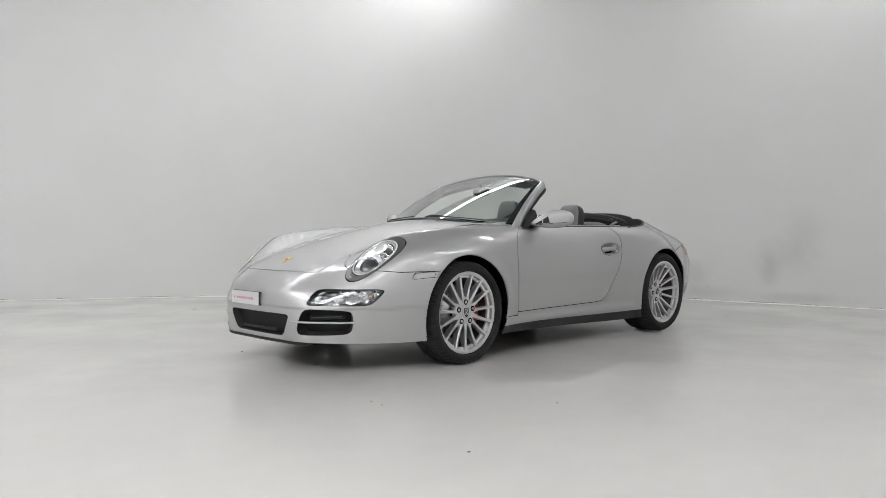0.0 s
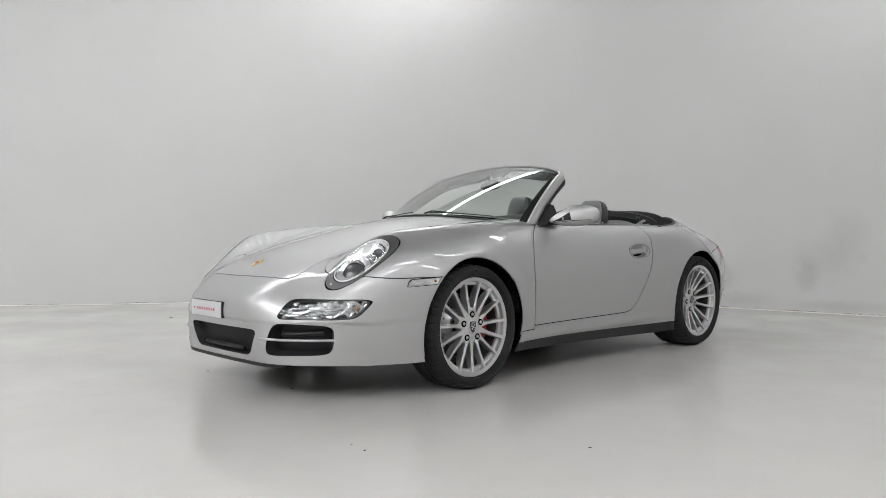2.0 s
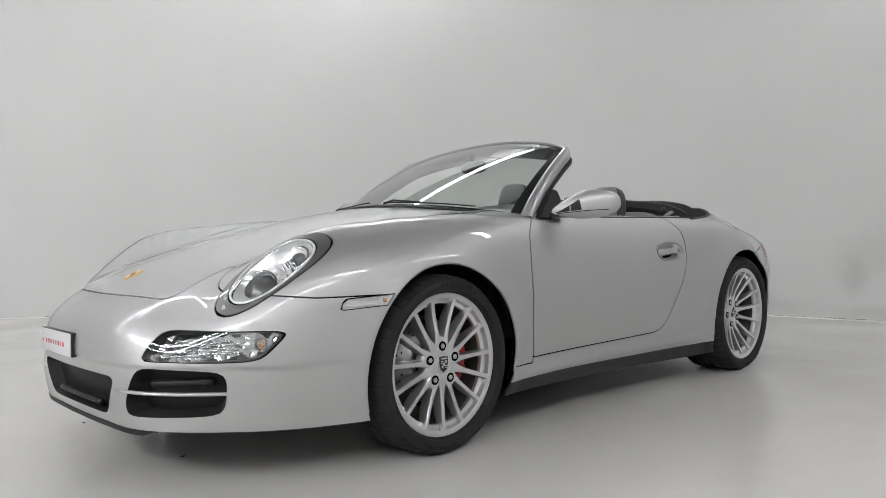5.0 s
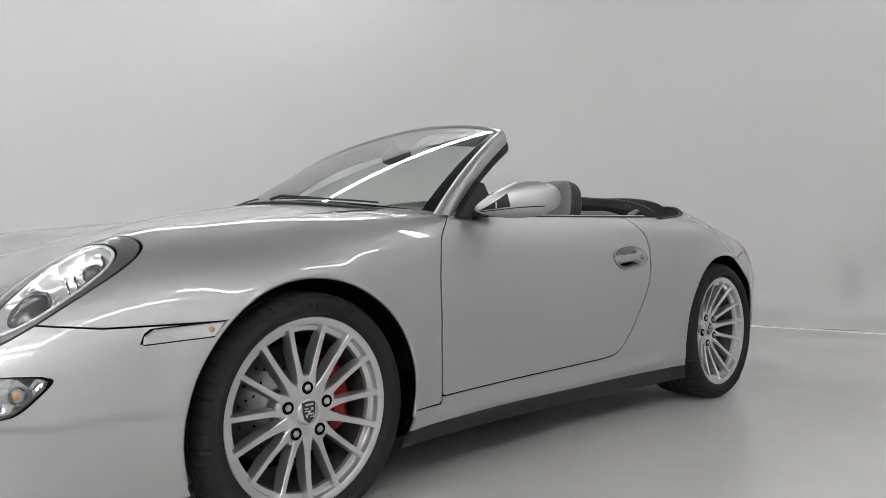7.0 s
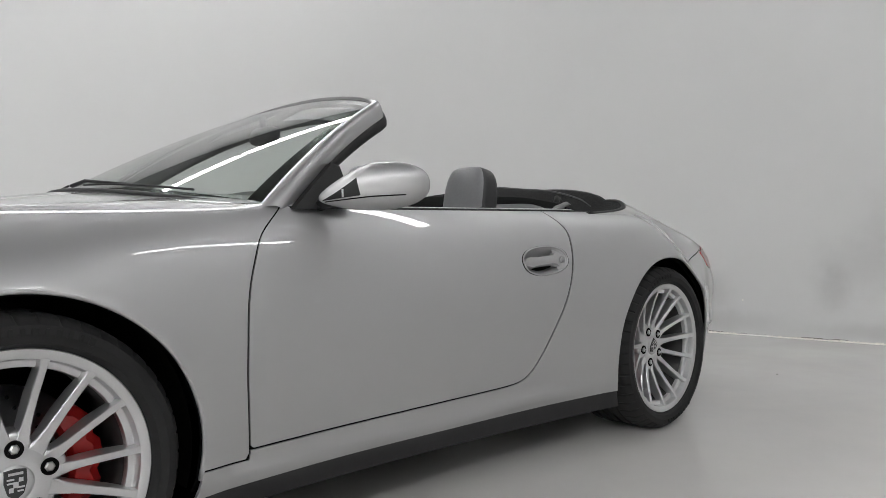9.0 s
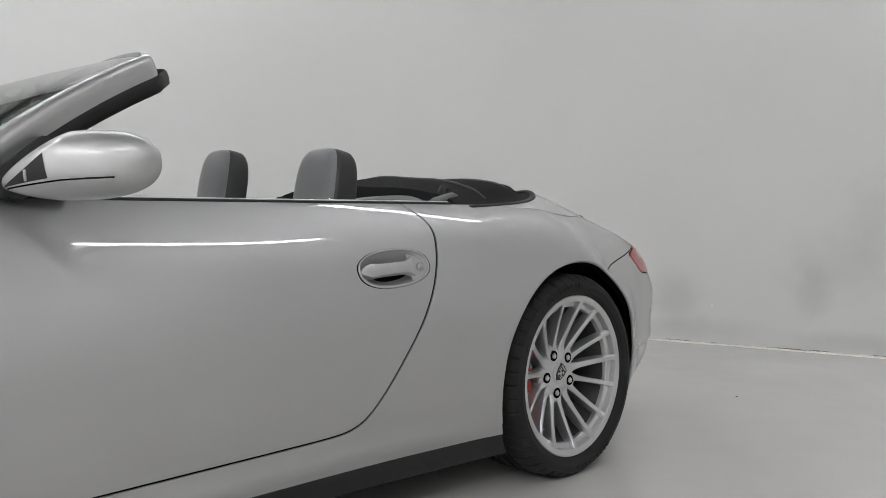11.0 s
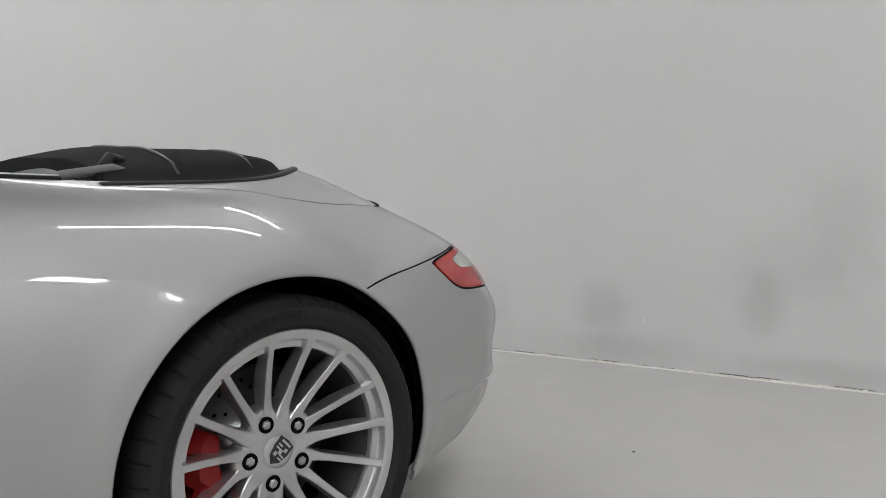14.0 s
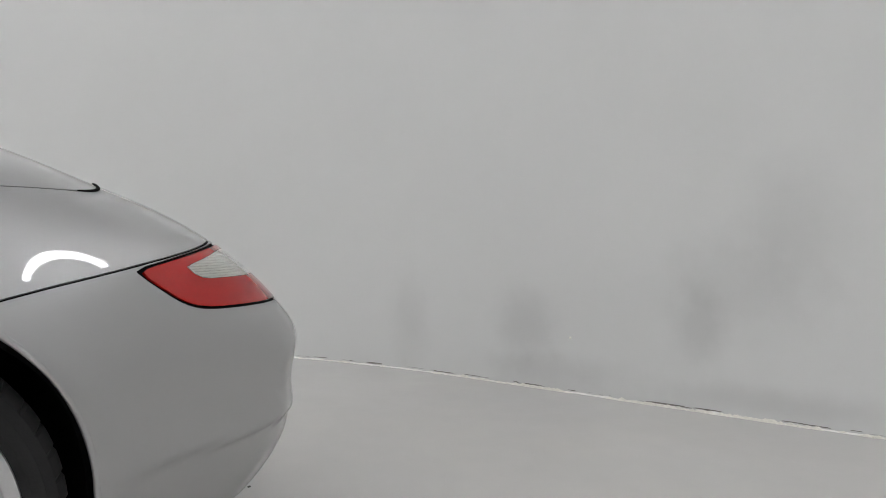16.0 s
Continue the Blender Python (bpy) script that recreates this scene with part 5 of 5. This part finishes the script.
    o = link("door_lock", vv, ff, STEEL, door[side])
    o.matrix_basis = Matrix.Translation(lk) @ pose(0, 0, 0, 0, 0, 0 if side < 0 else 180)
    # belt seal along the door's top edge
    pts = []
    for x in np.linspace(0.70, 1.98, 40):
        zz = float(belt_z(x))
        q = side_point(x, zz, 0, side)
        pts.append((x, q.y - side * 0.006, zz + 0.002))
    vv, ff = sweep(pts, 0.0065, 8, 0.8)
    link("belt_seal", vv, ff, SEAL, door[side], "black rubber seal along the top of the door")
    vv, ff = sweep([(x, yy - side * 0.007, zz + 0.006) for x, yy, zz in pts], 0.0022, 6)
    link("belt_strip", vv, ff, MARKER_BACK, door[side], "thin bright strip inside the seal")

# ---------------------------------------------------------------- interior
def rim_height(x, y):
    lo, hi = 0.6, 1.2
    for _ in range(34):
        m = (lo + hi) / 2
        if field(np.array([[x, y, m]]))[0] > 0:
            hi = m
        else:
            lo = m
    return lo


tub = [(0.5, -0.66, 0.80), (0.7, -0.70, 0.84), (1.9, -0.70, 0.845), (2.1, -0.66, 0.86), (2.1, 0.66, 0.86), (1.9, 0.70, 0.845), (0.7, 0.70, 0.84), (0.5, 0.66, 0.80)]
vt = tub + [(x, y * 0.97, 0.34) for x, y, z in tub]
link("cockpit_lining", vt, [(i, (i + 1) % 8, 8 + (i + 1) % 8, 8 + i) for i in range(8)] + [tuple(range(8, 16))], LEATHER_DARK, car, "dark grey interior lining", smooth=False)
# dashboard
dash, faces = [], []
for i, y in enumerate(np.linspace(-0.66, 0.66, 45)):
    hump = 0.040 * math.exp(-(((y + 0.37) / 0.17) ** 4))
    base = 0.425 + 0.45 * y * y
    for x, z in ((base, 0.885 - 0.05 * y * y), (base + 0.15, 0.892 - 0.04 * y * y), (0.78, 0.895 + hump * 0.6), (0.90, 0.890 + hump), (0.945, 0.868 + hump * 0.8), (0.950, 0.80), (0.90, 0.68), (0.93, 0.55)):
        dash.append((x, y, z))
for i in range(44):
    for j in range(7):
        faces.append((i * 8 + j, i * 8 + j + 1, (i + 1) * 8 + j + 1, (i + 1) * 8 + j))
link("dashboard", dash, faces, LEATHER_DARK, car, "dark grey dashboard with a hump over the dials")
# steering wheel
vv, ff = [], []
ring = [(0.180 * math.cos(a), 0.180 * math.sin(a)) for a in np.linspace(0, 2 * math.pi, 49)]
vv, ff = sweep([Vector((0, y, z)) for y, z in ring], 0.014, 10, cap=False)
sw = link("steering_wheel", vv, ff, LEATHER_DARK, car, "dark leather steering wheel")
sw.matrix_basis = pose(0.99, -0.365, 0.795, 0, 22, 0)
vv, ff = blob((0, 0, 0), ((1, 0, 0), (0, 1, 0), (0, 0, 1)), (0.03, 0.07, 0.06), 3)
link("wheel_boss", vv, ff, LEATHER_DARK, sw)
for a in (0.15, math.pi - 0.15, -math.pi / 2):
    vv, ff = sweep([(0, 0.05 * math.cos(a), 0.05 * math.sin(a)), (0, 0.178 * math.cos(a), 0.178 * math.sin(a))], 0.014, 8)
    link("wheel_spoke", vv, ff, LENS_GREY, sw)

for side in (-1, 1):
    y = side * 0.370

    vv, ff = blob((1.68, y, 0.56), ((0.98, 0, -0.2), (0, 1, 0), (0.22, 0, 0.975)), (0.085, 0.235, 0.25), 4)
    seat = link("seat", vv, ff, LEATHER, car, "grey leather seat with a fixed headrest")

    def head(u, v, w):
        k = 1.0 - 0.16 * max(0, w) ** 2
        return (u + 0.14 * abs(v) ** 2) * k, v * k, w

    vv, ff = blob((1.766 if side < 0 else 1.787, y * 0.93, 0.904 if side < 0 else 0.958), ((0.985, 0, -0.17), (0, 1, 0), (0.17, 0, 0.985)), (0.054, 0.112, 0.145), 5.0, 40, 28, head)
    hr = link("headrest", vv, ff, LEATHER_SIDE, seat, "dark leather headrest with a paler front")
    vv, ff = blob((1.754 if side < 0 else 1.775, y * 0.93, 0.904 if side < 0 else 0.958), ((0.985, 0, -0.17), (0, 1, 0), (0.17, 0, 0.985)), (0.050, 0.106, 0.1455), 5.0, 40, 28, head)
    link("headrest_panel", vv, ff, LEATHER_PALE, hr, "pale grey leather front of the headrest")
    if side < 0:
        vv, ff = sweep([(1.672, -0.50, 0.888), (1.682, -0.50, 0.880), (1.700, -0.50, 0.862)], [0.004, 0.006, 0.005], 8, 0.5)
        link("seat_lever", vv, ff, CHROME, seat, "small bright lever on the seat's shoulder")
    vv, ff = blob((1.36, y, 0.50), ((1, 0, 0.1), (0, 1, 0), (-0.1, 0, 1)), (0.27, 0.24, 0.09), 4)
    link("cushion", vv, ff, LEATHER, seat)
    # rear seat back
    vv, ff = blob((2.02, side * 0.30, 0.80), ((0.93, 0, -0.3), (0, 1, 0), (0.3, 0, 0.93)), (0.05, 0.25, 0.115), 3.5)
    link("rear_seat_back", vv, ff, LINING, car, "pale grey rear seat back")
    # hinge arms of the folded top
    vv, ff = sweep([(1.93, side * 0.60, 0.845), (2.02, side * 0.585, 0.885), (2.12, side * 0.56, 0.905), (2.20, side * 0.54, 0.890)], [0.012, 0.014, 0.014, 0.010], 8, 0.8)
    link("top_hinge", vv, ff, LINING, car, "grey lining on the hinge of the top")
    vv, ff = sweep([(2.10, side * 0.52, 0.88), (2.14, side * 0.50, 0.935), (2.17, side * 0.49, 0.93)], [0.016, 0.012, 0.008], 8)
    link("hinge_hook", vv, ff, SEAL, car)

# inner mirror and sun visors
m = screen(0, 0.80) + Vector((0.045, 0.01, -0.068))
vv, ff = blob(m, ((1, 0, -0.2), (0, 1, 0), (0.2, 0, 1)), (0.022, 0.088, 0.034), 3)
im = link("inner_mirror", vv, ff, BLACK, car, "black inner rear-view mirror")
vv, ff = sweep([screen(0.02, 0.84) - screen_normal(0.02, 0.84) * 0.01, m + Vector((0, 0, 0.02))], 0.012, 8)
link("mirror_foot", vv, ff, BLACK, im)
for side in (-1, 1):
    grid, faces = [], []
    for j in range(5):
        for i in range(11):
            s, t = side * (0.16 + 0.66 * i / 10), 0.975 - 0.125 * j / 4 * (1 if 0 < i < 10 else 0.94)
            grid.append(screen(s, t) - screen_normal(s, t) * (0.022 + 0.004 * j))
    for j in range(4):
        for i in range(10):
            faces.append((j * 11 + i, j * 11 + i + 1, (j + 1) * 11 + i + 1, (j + 1) * 11 + i))
    link("sun_visor", grid, faces, LEATHER_DARK, car, "dark sun visor folded up")

# the gap of the tail lid opens at its rear corners
for side in (-1, 1):
    pts = []
    for a in np.linspace(0.30, 1.10, 16):
        lo, hi = 0.0, 0.5
        for _ in range(30):
            r = (lo + hi) / 2
            q = np.array([[2.66 + r * math.cos(a), side * (0.40 + r * math.sin(a)), 0.9]])
            if lid_line(q)[0] > 0:
                hi = r
            else:
                lo = r
        x, y = 2.66 + lo * math.cos(a), side * (0.40 + lo * math.sin(a))
        pts.append((x, y, rim_height(x, y) + 0.0003))
    vv, ff = sweep(pts, [0.0006 + 0.0034 * math.sin(math.pi * (0.15 + 0.70 * i / 15)) for i in range(16)], 8)
    link("lid_gap", vv, ff, DARK, car, "dark open gap at the corner of the tail lid")

# ---------------------------------------------------------------- folded top
rise = spl([1.9, 2.05, 2.2, 2.32, 2.45, 2.56, 2.64, 2.7], [0.20, 0.62, 1.08, 0.94, 0.58, 0.48, 0.52, 0.5])
nx, ny = 46, 61
verts, faces = [], []
for i in range(nx):
    x = 2.08 + (2.685 - 2.08) * i / (nx - 1)
    yy = 0.735 * max(1 - abs((x - 1.6) / 1.1) ** 3.4, 1e-4) ** (1 / 3.4) - 0.012
    zr = rim_height(x, yy)
    for j in range(ny):
        v = -1 + 2 * j / (ny - 1)
        y = v * max(yy, 0.01)
        fold = 0.006 * math.sin(9 * x + 3 * v) * (1 - v * v) + 0.010 * noise.noise(Vector((x * 5, y * 4, 1.0))) * (1 - v**4)
        side_dip = -0.020 * math.exp(-(((abs(v) - 0.90) / 0.07) ** 2))
        z = zr - 0.004 + (top_z(np.array([x]), np.array([y]))[0] - top_z(np.array([x]), np.array([yy]))[0]) + 0.053 * float(rise(x)) * (1 - abs(v) ** 2.6) + fold * (1 if i < nx - 3 else 0.2) + side_dip
        verts.append((x, y, z))
for i in range(nx - 1):
    for j in range(ny - 1):
        faces.append((i * ny + j, (i + 1) * ny + j, (i + 1) * ny + j + 1, i * ny + j + 1))
front = len(verts)
for j in range(ny):
    x, y, z = verts[j]
    verts.append((x + 0.02, y, z - 0.14))
for j in range(ny - 1):
    faces.append((j, j + 1, front + j + 1, front + j))
ft = link("folded_top", verts, faces, FABRIC, car, "black fabric top lying folded behind the seats")
for x0 in (2.28, 2.50):
    pts = []
    for j in range(4, ny - 4, 2):
        i = int(round((x0 - 2.08) / 0.605 * (nx - 1)))
        x, y, z = verts[i * ny + j]
        pts.append((x + 0.03 * (y / 0.6) ** 2 * -1, y, z + 0.002))
    vv, ff = sweep(pts, 0.0035, 6)
    link("top_seam", vv, ff, LEATHER, ft, "grey stitched seam")
pts = []
for a in np.linspace(-1.0, 1.0, 90):
    th = a * math.pi / 2
    x = 1.6 + 1.1 * abs(math.cos(th)) ** (2 / 3.4)
    y = 0.735 * math.copysign(abs(math.sin(th)) ** (2 / 3.4), th)
    if x > 2.0:
        pts.append((x, y * 0.992, rim_height(x, y) - 0.001))
vv, ff = sweep(pts, 0.011, 8, 0.7)
link("top_well_seal", vv, ff, SEAL, car, "black rubber lip round the well of the top")
